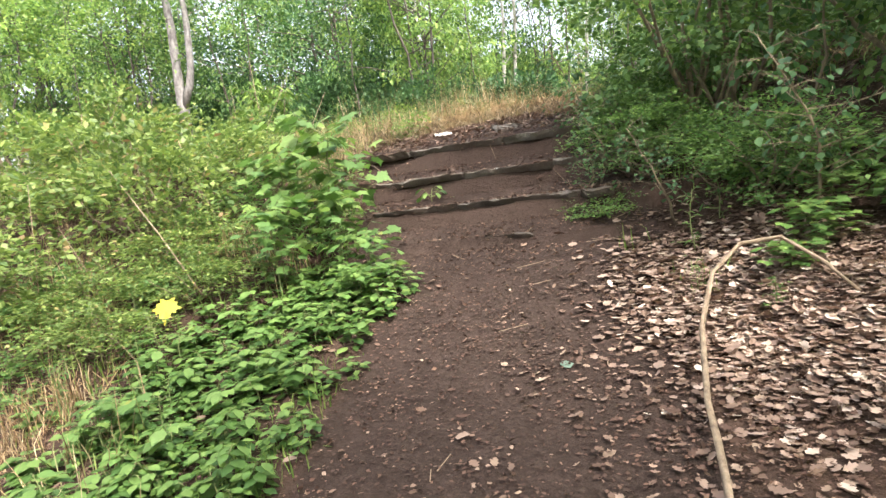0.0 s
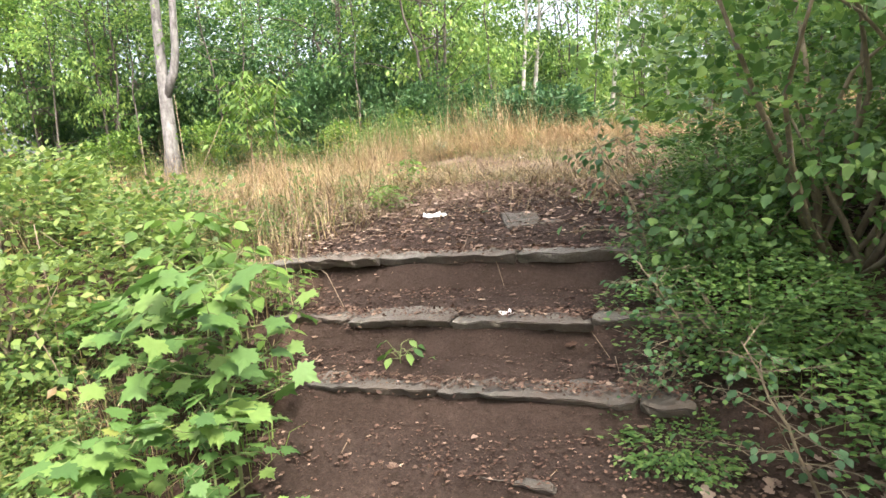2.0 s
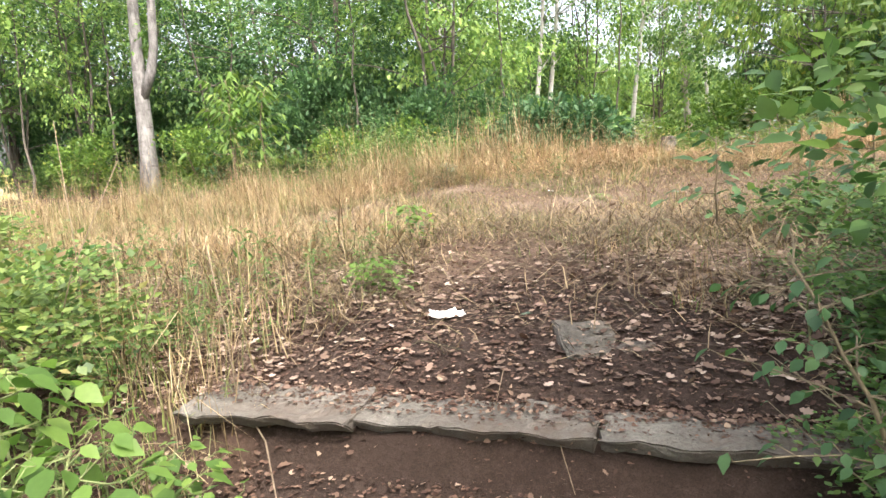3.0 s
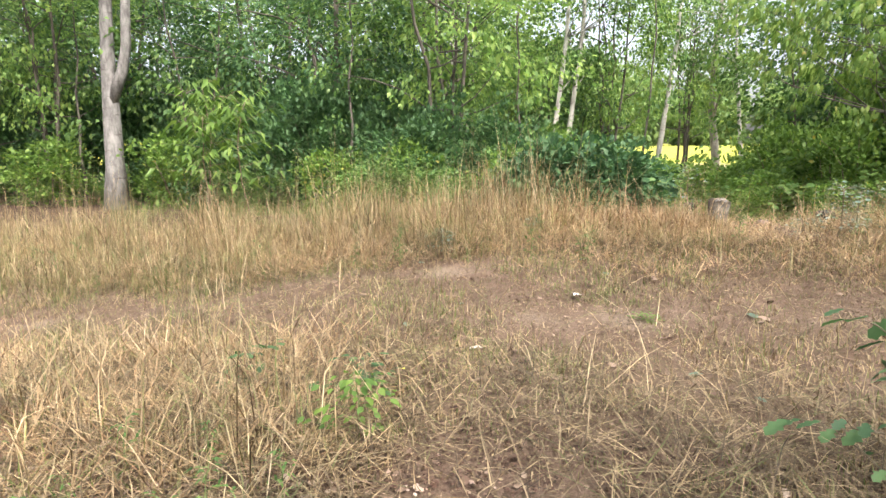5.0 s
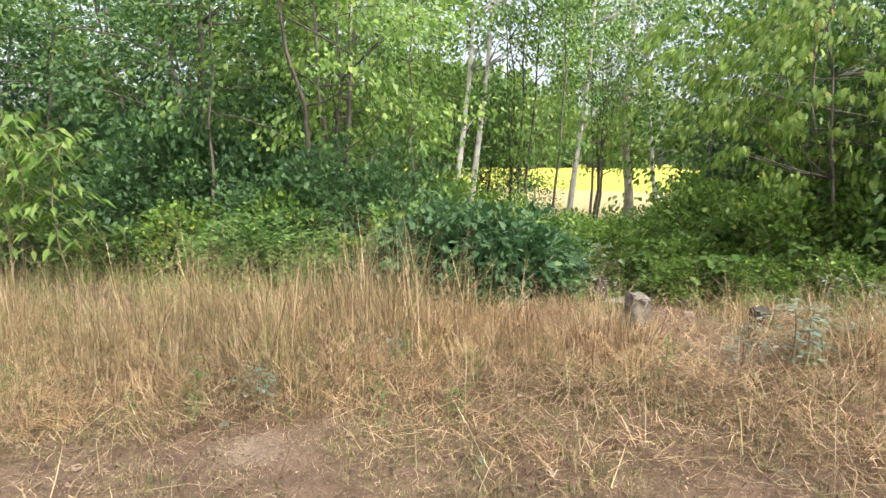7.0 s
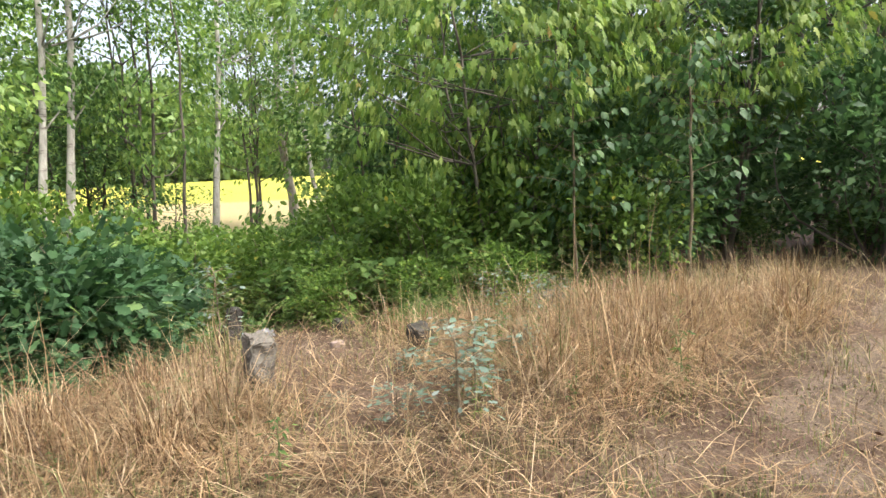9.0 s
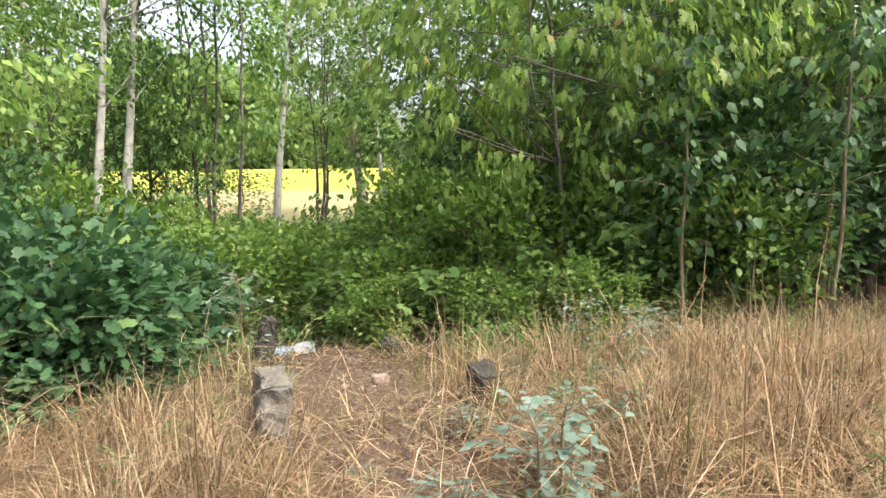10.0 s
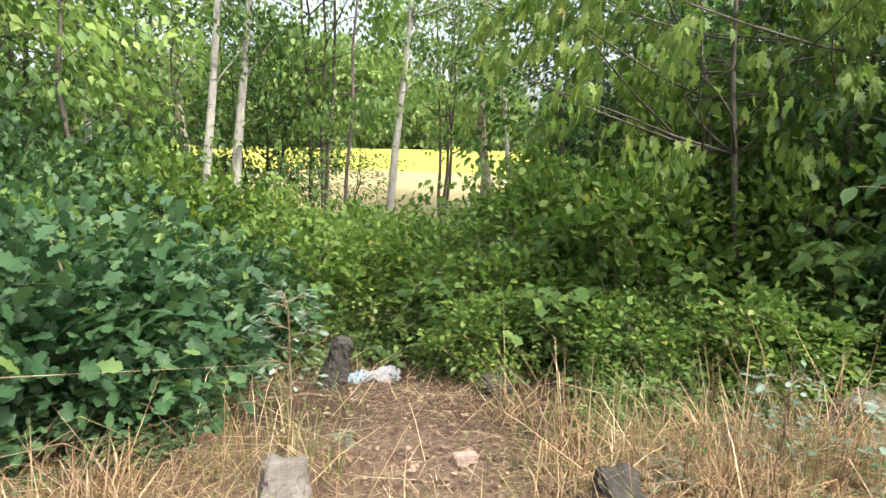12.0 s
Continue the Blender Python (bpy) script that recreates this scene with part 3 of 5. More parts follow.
def scatter(kind, spots, group="", label=None):
    """Sets the thing itself at the first spot and copies at the others: (x, y, turn, scale, stretch)."""
    for i, (x, y, turn, s, st) in enumerate(spots):
        m = place(x, y, turn, s, st)
        if i == 0:
            kind.matrix_basis = m
        else:
            copy_thing(kind, m)
    tagged(kind, group=group)


# the pale forked tree by the crest
make_tree("forked_tree", "pale smooth-barked tree forking above head height", 9.0, 0.17, (7.5, 2.4, 2.8), 9000, 0.10, LEAF_MID, BARK_PALE,
          x=-7.75, y=14.15, lean=(0.0, 0.3), fork=1.9, limbs=18)

# slender pale-barked trees at the wood's edge
slim = make_tree("slender_tree", "slender pale-barked tree at the edge of the wood", 10.0, 0.075, (7.2, 1.7, 3.6), 4600, 0.09, LEAF_MID, BARK_BIRCH, limbs=26, lean=(1.0, 0.0), clump=0.2, per=50)
SLIM = [(2.42, 20.6, 0, 0.95, 1.0), (0.02, 18.5, 0, 0.95, 1.0), (0.3, 18.8, 8, 1.0, 1.0), (5.2, 25.0, 200, 1.0, 1.0), (-3.0, 21.0, 120, 1.0, 1.1), (7.5, 20.0, 60, 0.9, 1.0),
        (9.5, 17.5, 250, 1.0, 1.0), (-12.5, 19.0, 30, 1.0, 1.0), (-14.0, 15.0, 300, 0.9, 1.1), (12.5, 18.0, 15, 1.0, 1.0)]
scatter(slim, SLIM, "slender trees")

dark = make_tree("leafy_tree", "dense dark-green tree with low branches", 6.5, 0.12, (3.9, 2.4, 3.3), 9000, 0.11, LEAF_DARK, BARK_DARK, limbs=26, stems=3, clump=0.24, per=55)
DARK = [(-4.6, 17.0, 0, 1.0, 1.0), (-7.0, 19.5, 70, 1.1, 1.0), (8.2, 15.5, 200, 1.0, 1.0), (10.8, 14.2, 20, 1.05, 1.0), (-10.5, 17.5, 45, 1.0, 1.0),
        (-13.0, 21.0, 140, 1.2, 1.0), (13.5, 15.5, 310, 1.2, 1.0), (-16.0, 17.0, 250, 1.2, 1.1), (16.5, 13.0, 100, 1.2, 1.0), (6.4, 18.5, 160, 0.95, 1.0), (0.2, 20.8, 30, 0.6, 1.0)]
scatter(dark, DARK, "dense trees")

light = make_tree("young_tree", "light-green young tree with thin dark stems", 7.0, 0.075, (4.6, 2.2, 2.9), 5800, 0.115, LEAF_LIGHT, BARK_DARK, limbs=34, stems=4, clump=0.22, per=50)
LIGHT = [(-1.6, 16.0, 0, 1.0, 1.0), (-10.0, 15.0, 90, 0.9, 1.0), (-12.5, 13.0, 200, 1.0, 1.0), (-5.8, 22.0, 150, 1.25, 1.0), (1.2, 20.5, 60, 0.8, 1.3), (-17, 20, 20, 1.3, 1.0), (-2.4, 18.4, 20, 0.9, 1.1), (-9.0, 20.5, 120, 1.2, 1.1), (-3.2, 24.0, 20, 1.2, 1.2), (-14.5, 17.2, 70, 1.1, 1.0), (8.8, 21.5, 300, 1.1, 1.1), (3.6, 26.5, 200, 0.9, 1.2)]
scatter(light, LIGHT, "young trees")

thin = make_tree("thin_sapling_tree", "thin dark-stemmed sapling with sparse leaves", 5.6, 0.03, (3.6, 0.8, 2.2), 900, 0.085, LEAF_MID, BARK_DARK, limbs=16, clump=0.16, per=25, lean=(0.2, 0.1))
THIN = [(-0.3, 15.8, 100, 1, 1.1), (5.0, 19.0, 70, 1.1, 1), (1.9, 18.0, 300, 1.1, 1), (6.9, 15.2, 40, 1.0, 1), (7.9, 16.4, 10, 1.1, 1.1), (9.2, 14.6, 80, 1.1, 1), (-3.4, 15.2, 60, 1.1, 1),
        (-9.0, 14.6, 60, 1.0, 1), (-10.8, 14.0, 10, 1.0, 1.1), (-11.6, 16.2, 200, 1.2, 1.1), (10.4, 13.4, 20, 1.1, 1), (-13.6, 16.0, 20, 1.2, 1), (11.8, 15.0, 100, 1.2, 1)]
scatter(thin, THIN, "thin saplings at the wood's edge")

airy = make_tree("airy_tree", "small airy tree with loose green foliage near the ground", 5.0, 0.04, (2.9, 1.7, 2.3), 3000, 0.1, LEAF_MID, BARK_DARK, limbs=30, stems=2, clump=0.17, per=30, lean=(0.3, 0.0))
AIRY = [(-0.9, 19.6, 0, 1.1, 1.0), (4.9, 18.2, 210, 1.0, 1.0), (-2.6, 17.4, 20, 1.0, 1.1), (-7.4, 16.2, 250, 1.1, 1.1), (6.3, 14.9, 40, 0.8, 0.8), (-12.0, 15.0, 80, 1.1, 1.2), (1.3, 22.5, 300, 0.7, 0.7)]
scatter(airy, AIRY, "airy trees")

tall = make_tree("tall_tree", "tall tree with an airy green crown, near ones unseen and added for shade", 13.0, 0.16, (8.2, 3.1, 5.4), 7000, 0.17, LEAF_FAR_HAZY, BARK_GREY, limbs=30, clump=0.36, per=60, kept=False)
# copies from (4.0, -3.2) on are unseen, added to shade the path and close the back
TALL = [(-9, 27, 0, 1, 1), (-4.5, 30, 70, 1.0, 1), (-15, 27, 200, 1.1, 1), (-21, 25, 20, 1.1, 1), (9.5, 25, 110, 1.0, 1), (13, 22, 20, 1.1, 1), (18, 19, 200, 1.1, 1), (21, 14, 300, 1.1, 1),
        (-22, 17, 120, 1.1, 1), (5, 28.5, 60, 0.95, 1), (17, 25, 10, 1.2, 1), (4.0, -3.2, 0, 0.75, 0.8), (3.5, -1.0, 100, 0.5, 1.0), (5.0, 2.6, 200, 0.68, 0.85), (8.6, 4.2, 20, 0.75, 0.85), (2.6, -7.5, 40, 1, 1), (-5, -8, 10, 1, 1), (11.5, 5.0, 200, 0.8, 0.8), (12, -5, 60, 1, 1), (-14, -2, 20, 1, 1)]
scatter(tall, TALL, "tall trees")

elder = make_tree("ash_leaved_maple", "yellow-green tree with drooping clusters of pointed leaves", 5.4, 0.042, (3.15, 2.4, 1.5), 8500, 0.12, LEAF_ELDER, BARK_DARK, shape=TOOTHED, limbs=44, stems=3,
                  clump=0.07, per=17, droop=1.7)
ELDER = [(5.4, 14.6, 0, 1.0, 1.0), (8.4, 14.0, 140, 1.0, 1.0)]
scatter(elder, ELDER, "ash-leaved maples")

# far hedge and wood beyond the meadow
# its paler leaf colour carries the haze of distance
far = make_tree("far_tree", "broad far tree beyond the meadow", 11.0, 0.3, (4.6, 5.2, 5.6), 7000, 1.0, LEAF_FAR_HAZY, BARK_DARK, limbs=10, clump=0.9, kept=False)
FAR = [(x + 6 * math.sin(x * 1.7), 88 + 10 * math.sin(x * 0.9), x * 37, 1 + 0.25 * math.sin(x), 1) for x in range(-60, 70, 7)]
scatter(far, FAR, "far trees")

# ---- bushes ----
bush = make_bush("leafy_bush", "dense green bush with small leaves", 1.6, 0.9, 4000, 0.084, LEAF_MID, clump=0.11, per=36)
BUSH = [(-2.2, 13.9, 0, 0.9, 0.7), (-1.2, 14.0, 50, 1, 0.8), (0.3, 14.3, 120, 1.0, 0.75), (-5.2, 14.9, 200, 1.1, 0.9), (4.4, 14.6, 10, 0.95, 0.7), (5.8, 14.0, 80, 1, 0.8), (1.2, 15.6, 300, 1, 0.8),
        (3.6, 15.8, 170, 1.0, 0.75), (-6.8, 15.8, 20, 1, 1), (-9.6, 15.2, 20, 1, 0.8), (2.4, 16.6, 20, 1.1, 0.8), (6.8, 16.4, 220, 1.1, 0.9), (-0.4, 17.0, 100, 1.1, 0.8), (5.0, 17.3, 10, 1.1, 0.8), (-8.5, 16.6, 50, 1.2, 1.1), (-11.5, 15.6, 50, 1.2, 1.0), (-7.6, 17.8, 80, 1.2, 1.2), (-2.6, 16.0, 10, 1.2, 1.1), (-13.2, 14.2, 80, 1.2, 1.0), (8.0, 17.6, 10, 1.2, 1.0), (10.2, 15.9, 10, 1.2, 1.0), (12, 14, 10, 1.2, 1.0), (-1.0, 18.6, 10, 1.2, 1.0), (9.5, 12.6, 70, 1.0, 0.8), (11.4, 11.2, 0, 1.2, 0.9), (-2.5, 23.0, 0, 1.6, 1.2), (-5.0, 24.5, 80, 1.8, 1.3), (5.6, 21.0, 160, 1.6, 1.3), (7.2, 22.5, 30, 1.8, 1.3), (6.2, 19.4, 300, 1.4, 1.3), (-0.2, 22.0, 100, 1.2, 0.9), (4.4, 23.4, 10, 1.2, 1.0), (-8, 23, 10, 1.9, 1.3), (-11, 22, 10, 1.9, 1.3), (10.5, 19.5, 10, 1.9, 1.3), (13, 17.5, 60, 1.9, 1.3), (1.4, 19.4, 10, 1.1, 0.9), (3.2, 18.2, 70, 1.15, 0.9)]
scatter(bush, BUSH, "bushes at the crest")

fresh = make_bush("hazel_bush", "fresh green bush with soft rounded leaves", 1.7, 0.85, 2600, 0.09, LEAF_SUN, shape=OVAL, clump=0.13, per=26)
FRESH = [(5.0, 16.9, 30, 1.0, 1.0), (3.7, 15.0, 0, 0.75, 0.8), (4.5, 14.6, 80, 0.85, 1.15), (5.2, 15.3, 170, 0.95, 1.4), (5.7, 14.2, 250, 0.8, 1.25), (2.9, 15.7, 310, 0.8, 0.95), (4.2, 16.2, 40, 0.95, 1.2), (1.9, 15.4, 120, 0.8, 0.9), (-0.2, 14.6, 200, 0.85, 0.9), (-2.0, 14.9, 20, 0.9, 0.95), (-6.9, 14.8, 100, 0.9, 1.0), (6.6, 15.8, 60, 0.9, 1.4), (-9.4, 14.2, 300, 0.9, 0.9),
         (6.0, 16.7, 140, 1.1, 1.55), (4.3, 17.5, 220, 1.0, 1.1), (7.0, 14.7, 10, 1.0, 1.5), (6.3, 13.3, 280, 0.7, 1.2), (2.3, 16.6, 70, 0.9, 0.9), (3.3, 14.2, 190, 0.5, 0.75), (4.2, 13.7, 330, 0.5, 0.8), (4.9, 13.4, 20, 0.5, 0.85), (0.4, 16.3, 60, 0.9, 1.25), (1.1, 16.8, 150, 0.8, 1.2), (-0.6, 16.7, 240, 0.9, 1.3), (-3.4, 14.5, 10, 0.8, 0.9), (1.6, 18.3, 40, 0.9, 0.8), (2.6, 18.7, 130, 0.9, 0.85), (3.6, 18.4, 220, 0.9, 0.85), (4.5, 19.2, 310, 1.0, 0.95), (0.6, 18.6, 10, 0.9, 0.9), (5.3, 18.2, 100, 1.0, 1.1)]
scatter(fresh, FRESH, "hazel bushes")

shade = make_bush("dark_bush", "deep-green shaded bush with broad leaves", 2.2, 1.1, 5200, 0.105, LEAF_DARK, bark=BARK_DARK, clump=0.15, per=30)
SHADE = [(6.9, 13.9, 0, 1.0, 1.1), (8.9, 12.4, 80, 1.0, 1.0), (10.8, 12.0, 190, 1.1, 0.9), (-3.8, 15.8, 50, 1, 1.1)]
SHADE += [(-0.5, 15.7, 30, 0.9, 0.95), (-1.7, 15.5, 90, 0.9, 1.0), (-2.9, 16.2, 190, 1.0, 1.1), (-4.5, 15.7, 250, 1.0, 1.15), (-6.4, 17.0, 10, 1.2, 1.1), (-8.3, 17.4, 60, 1.2, 1.1), (-10.2, 16.8, 160, 1.2, 1.1), (-12.2, 17.2, 220, 1.3, 1.1), (-14.8, 18.6, 330, 1.4, 1.1),
          (6.5, 17.4, 100, 1.0, 1.1), (7.7, 15.2, 240, 1.0, 1.0), (9.2, 16.7, 300, 1.2, 1.1), (11.3, 16.6, 50, 1.3, 1.1), (13.8, 14.6, 130, 1.3, 1.1), (5.9, 20.2, 200, 1.2, 1.0), (8.0, 19.4, 10, 1.4, 1.1), (-4.2, 20.2, 70, 1.4, 1.1), (-2.2, 21.5, 140, 1.1, 0.9), (-6.8, 21.5, 20, 1.5, 1.2), (-9.6, 21.0, 70, 1.5, 1.2)]
SHADE += [(-2.3, 14.9, 10, 0.75, 0.8), (0.6, 15.1, 100, 0.6, 0.7), (2.0, 17.6, 150, 0.8, 0.6), (-6.0, 15.3, 60, 0.8, 0.9)]
scatter(shade, SHADE, "dark bushes")

bluish = make_bush("oak_bush", "bluish-green bush of lobed leaves", 1.2, 0.85, 4200, 0.11, LEAF_BLUE, shape=LOBED, clump=0.13, per=34, low=0.45, droop=0.35)
BLUISH = [(1.2, 12.9, 0, 0.85, 1.05), (0.45, 13.1, 120, 0.9, 1.15), (1.35, 14.2, 220, 0.85, 1.05), (0.95, 12.35, 80, 0.6, 0.75), (1.55, 12.75, 300, 0.5, 0.75), (-0.1, 13.5, 40, 0.7, 0.9)]
scatter(bluish, BLUISH, "oak bushes")

right = make_bush("shrub", "tall green shrub leaning over the steps", 2.6, 1.0, 5600, 0.062, LEAF_MID, shape=OVAL, stems=18, clump=0.12, per=34, low=0.5)
RIGHT = [(2.9, 4.75, 0, 0.9, 0.9), (4.0, 3.9, 90, 1.1, 1.05), (3.6, 5.6, 200, 0.9, 0.8), (5.2, 4.6, 30, 1.2, 1.2), (4.6, 2.9, 300, 1.0, 1.1), (2.6, 5.25, 120, 0.5, 0.55), (2.4, 4.3, 260, 0.5, 0.5), (2.95, 3.55, 40, 0.5, 0.55), (2.35, 4.75, 330, 0.4, 0.55), (5.6, 6.6, 80, 1.0, 0.9), (4.4, 6.5, 10, 0.8, 0.7), (3.3, 6.7, 140, 0.5, 0.5), (3.9, 7.5, 40, 0.5, 0.45)]
scatter(right, RIGHT, "shrubs beside the steps")

left = make_bush("bramble_bush", "sunlit light-green bush in rough grass", 1.1, 0.75, 3600, 0.058, LEAF_BANK, clump=0.085, per=36)
LEFT = [(-1.0, 4.0, 0, 1, 0.8), (-0.45, 2.75, 20, 0.5, 0.6), (-0.85, 3.1, 80, 0.6, 0.6), (-0.2, 3.2, 150, 0.5, 0.65), (-0.55, 3.6, 300, 0.6, 0.7), (-1.9, 4.9, 60, 1.1, 0.9), (-0.9, 5.0, 130, 0.9, 0.8), (-2.4, 3.6, 10, 1.1, 1.0), (-1.7, 2.7, 200, 1.0, 0.9), (-3.2, 4.9, 20, 1.2, 0.9), (-2.9, 6.0, 100, 1.0, 0.7), (3.5, 14.5, 40, 0.8, 0.8), (4.2, 14.1, 100, 0.8, 0.75), (4.9, 14.3, 200, 0.85, 0.9), (3.0, 15.3, 10, 0.9, 0.9), (2.0, 15.2, 70, 0.8, 0.8), (4.4, 15.3, 160, 1.0, 1.1), (5.6, 13.6, 300, 0.7, 0.8), (0.3, 13.9, 20, 0.9, 1.0)]
scatter(left, LEFT, "light-green bushes")

under = make_bush("undergrowth", "low mixed green undergrowth over dead leaves", 0.75, 0.6, 1700, 0.065, LEAF_MID, shape=LEAF4, clump=0.09, per=34, low=0.4)
UNDER = [(2.6, 4.9, 0, 0.8, 0.8), (2.14, 3.95, 30, 0.5, 0.6), (2.75, 4.35, 60, 0.8, 0.8), (3.1, 3.75, 130, 0.9, 0.8), (3.7, 3.2, 10, 1.0, 0.9), (2.6, 5.5, 200, 0.8, 0.6), (3.2, 6.2, 20, 1.0, 0.8), (3.9, 2.3, 100, 0.9, 0.8), (-0.5, 3.4, 40, 0.7, 0.8), (0.15, 3.9, 10, 0.7, 0.9),
         (-0.6, 4.2, 10, 0.9, 0.9), (-1.3, 3.2, 50, 0.9, 0.7), (-0.9, 2.4, 80, 0.7, 0.7), (-1.5, 5.6, 10, 1.0, 0.8), (-0.55, 5.35, 10, 0.7, 0.6), (-3.4, 6.6, 10, 1.2, 0.7), (1.7, 14.9, 60, 1.2, 1.0), (3.4, 14.6, 20, 1.2, 0.9), (4.3, 13.5, 110, 1.0, 0.9), (5.0, 13.9, 0, 1.1, 1.0),
         (2.7, 15.2, 10, 1.3, 1.0), (0.1, 14.0, 10, 1.1, 1.0), (-0.9, 13.5, 60, 1.1, 0.9), (-2.2, 13.6, 60, 1.1, 0.9), (3.9, 13.0, 60, 0.6, 0.8), (2.75, 6.9, 100, 0.8, 0.9), (3.2, 7.6, 10, 0.8, 0.8), (2.4, 6.1, 10, 0.5, 0.5)]
scatter(under, UNDER, "undergrowth")


# ---- saplings and herbs ----


def make_sapling(name, label, h, twigs, per_twig, leaf_size, leaf, shape, x=0.0, y=-60.0, spread=0.4, bark=None, lean=(0, 0), bare=0.25, category="sapling", petiole=0.05, tilt=0.45):
    """A young plant: a stem, side twigs, and leaves on stalks along them."""
    reseed(name)
    plant = thing(name, x, y, label, category)
    top = np.array([lean[0], lean[1], h])
    P = bow((0, 0, -0.05), top, 9, 0.06)
    V, Fs = tube(P, np.linspace(1, 0.35, 9) * (0.004 + 0.006 * h), 6, 0.05)
    part("stem", mesh_of("stem", V, Fs, bark or STEM_GREEN, True), plant)
    spots, ways, made = [], [], []
    for i in range(twigs):
        u = bare + (1 - bare) * (i + 0.5) / twigs
        a = P[int(u * 8)] + (P[min(int(u * 8) + 1, 8)] - P[int(u * 8)]) * (u * 8 % 1)
        w = i * 2.4 + rng.uniform(-0.4, 0.4)
        d = np.array([math.cos(w), math.sin(w), rng.uniform(0.1, 0.7)])
        reach = spread * (1.15 - 0.75 * u) * rng.uniform(0.7, 1.2)
        b = a + unit(d) * reach
        line = bow(a, b, 5, 0.08, 0.06 * reach)
        made.append(tube(line, np.linspace(1, 0.4, 5) * 0.0035, 4 if h > 0.45 else 3))
        for k in range(per_twig):
            q = (k + 1) / per_twig
            p = line[min(int(q * 4), 4)]
            side = rng.normal(0, 0.6, 3)
            e = unit(unit(d) * 0.8 + side + np.array([0, 0, 0.1]))
            if petiole > 0.02:
                made.append(tube(np.array([p, p + e * petiole]), [0.0016, 0.0012], 3))
            spots.append(p + e * petiole)
            ways.append(e * np.array([1, 1, 0.3]) - np.array([0, 0, tilt]))
    V, Fs = tubes(made)
    tagged(part("twig", mesh_of("twig", V, Fs, bark or STEM_GREEN), plant), kind="stuff")
    n = len(spots)
    L = leaves(np.array(spots), np.array(ways), leaf_size * rng.uniform(0.65, 1.2, n), shape, (0, 0, 1), 0.3)
    part("foliage", soup("foliage", L, shape[1], leaf), plant)
    return plant


maple = make_sapling("maple_sapling", "young maple with broad lobed green leaves", 0.9, 18, 5, 0.118, LEAF_BRIGHT, PALM, spread=0.42)
scatter(maple, [(0.5, 3.7, 0, 1.0, 1.0), (0.86, 3.22, 60, 0.54, 0.75), (0.62, 3.42, 250, 0.66, 0.9), (0.1, 3.85, 310, 0.8, 0.8), (2.8, 2.85, 20, 0.36, 0.45), (2.95, 3.05, 20, 0.42, 0.5), (3.35, 3.1, 300, 0.45, 0.55), (3.1, 3.2, 170, 0.45, 0.55), (2.85, 1.62, 80, 0.45, 0.45), (0.3, 3.25, 140, 0.75, 0.8), (0.85, 3.05, 70, 0.45, 0.6), (2.98, 2.95, 200, 0.4, 0.5), (0.15, 2.1, 30, 0.5, 0.5), (3.3, 3.0, 100, 0.5, 0.55), (3.7, 14.1, 20, 0.8, 0.9), (4.6, 14.0, 140, 0.85, 1.1), (2.95, 14.8, 230, 0.8, 0.95), (5.4, 13.7, 310, 0.9, 1.2), (1.9, 14.6, 80, 0.75, 0.9), (4.1, 15.2, 260, 1.0, 1.3)], "maple saplings")

broad = make_sapling("broadleaf_sapling", "bright green sapling with broad oval leaves", 0.62, 16, 5, 0.088, LEAF_SUN, OVAL, spread=0.36)
scatter(broad, [(0.22, 4.3, 0, 1.0, 0.95), (-0.04, 4.32, 100, 1.0, 1.2), (0.24, 4.62, 20, 0.6, 0.75), (0.45, 5.86, 200, 0.5, 0.75), (0.3, 6.0, 130, 0.4, 0.7), (0.28, 6.9, 60, 0.55, 0.95), (1.5, 8.6, 10, 0.3, 0.4)], "oval-leaved saplings")

dusky = make_sapling("oak_sapling", "dark green oak sapling on the dry slope", 0.6, 10, 5, 0.085, LEAF_DARK, LOBED, spread=0.3, bark=TWIG)
scatter(dusky, [(2.12, 6.85, 0, 1.0, 1.0), (2.6, 6.9, 100, 1.1, 0.9), (0.12, 7.35, 40, 0.75, 0.4), (-0.55, 7.45, 240, 0.8, 0.45), (3.1, 7.4, 160, 1.2, 1.1)], "oak saplings")

hang = make_sapling("leafy_shoot", "drooping shoot with pointed dark leaves by the steps", 1.0, 20, 8, 0.05, LEAF_DARK, OVAL, spread=0.45, bark=TWIG, tilt=0.9, lean=(-0.25, -0.1))
scatter(hang, [(2.1, 4.72, 0, 0.9, 0.85), (2.12, 4.25, 40, 0.85, 0.75), (2.0, 4.05, 100, 0.6, 0.55), (2.5, 3.7, 330, 0.9, 0.8), (3.0, 3.25, 20, 1.1, 1.0), (3.4, 2.5, 0, 1.1, 0.9), (2.95, 2.0, 60, 0.75, 0.6), (3.2, 4.0, 80, 1.2, 1.2)], "leafy shoots")

pale = make_sapling("poplar_sucker", "small poplar sucker with pale whitish leaves", 0.7, 15, 6, 0.045, LEAF_PALE, LOBED, spread=0.26, bark=TWIG, tilt=0.2)
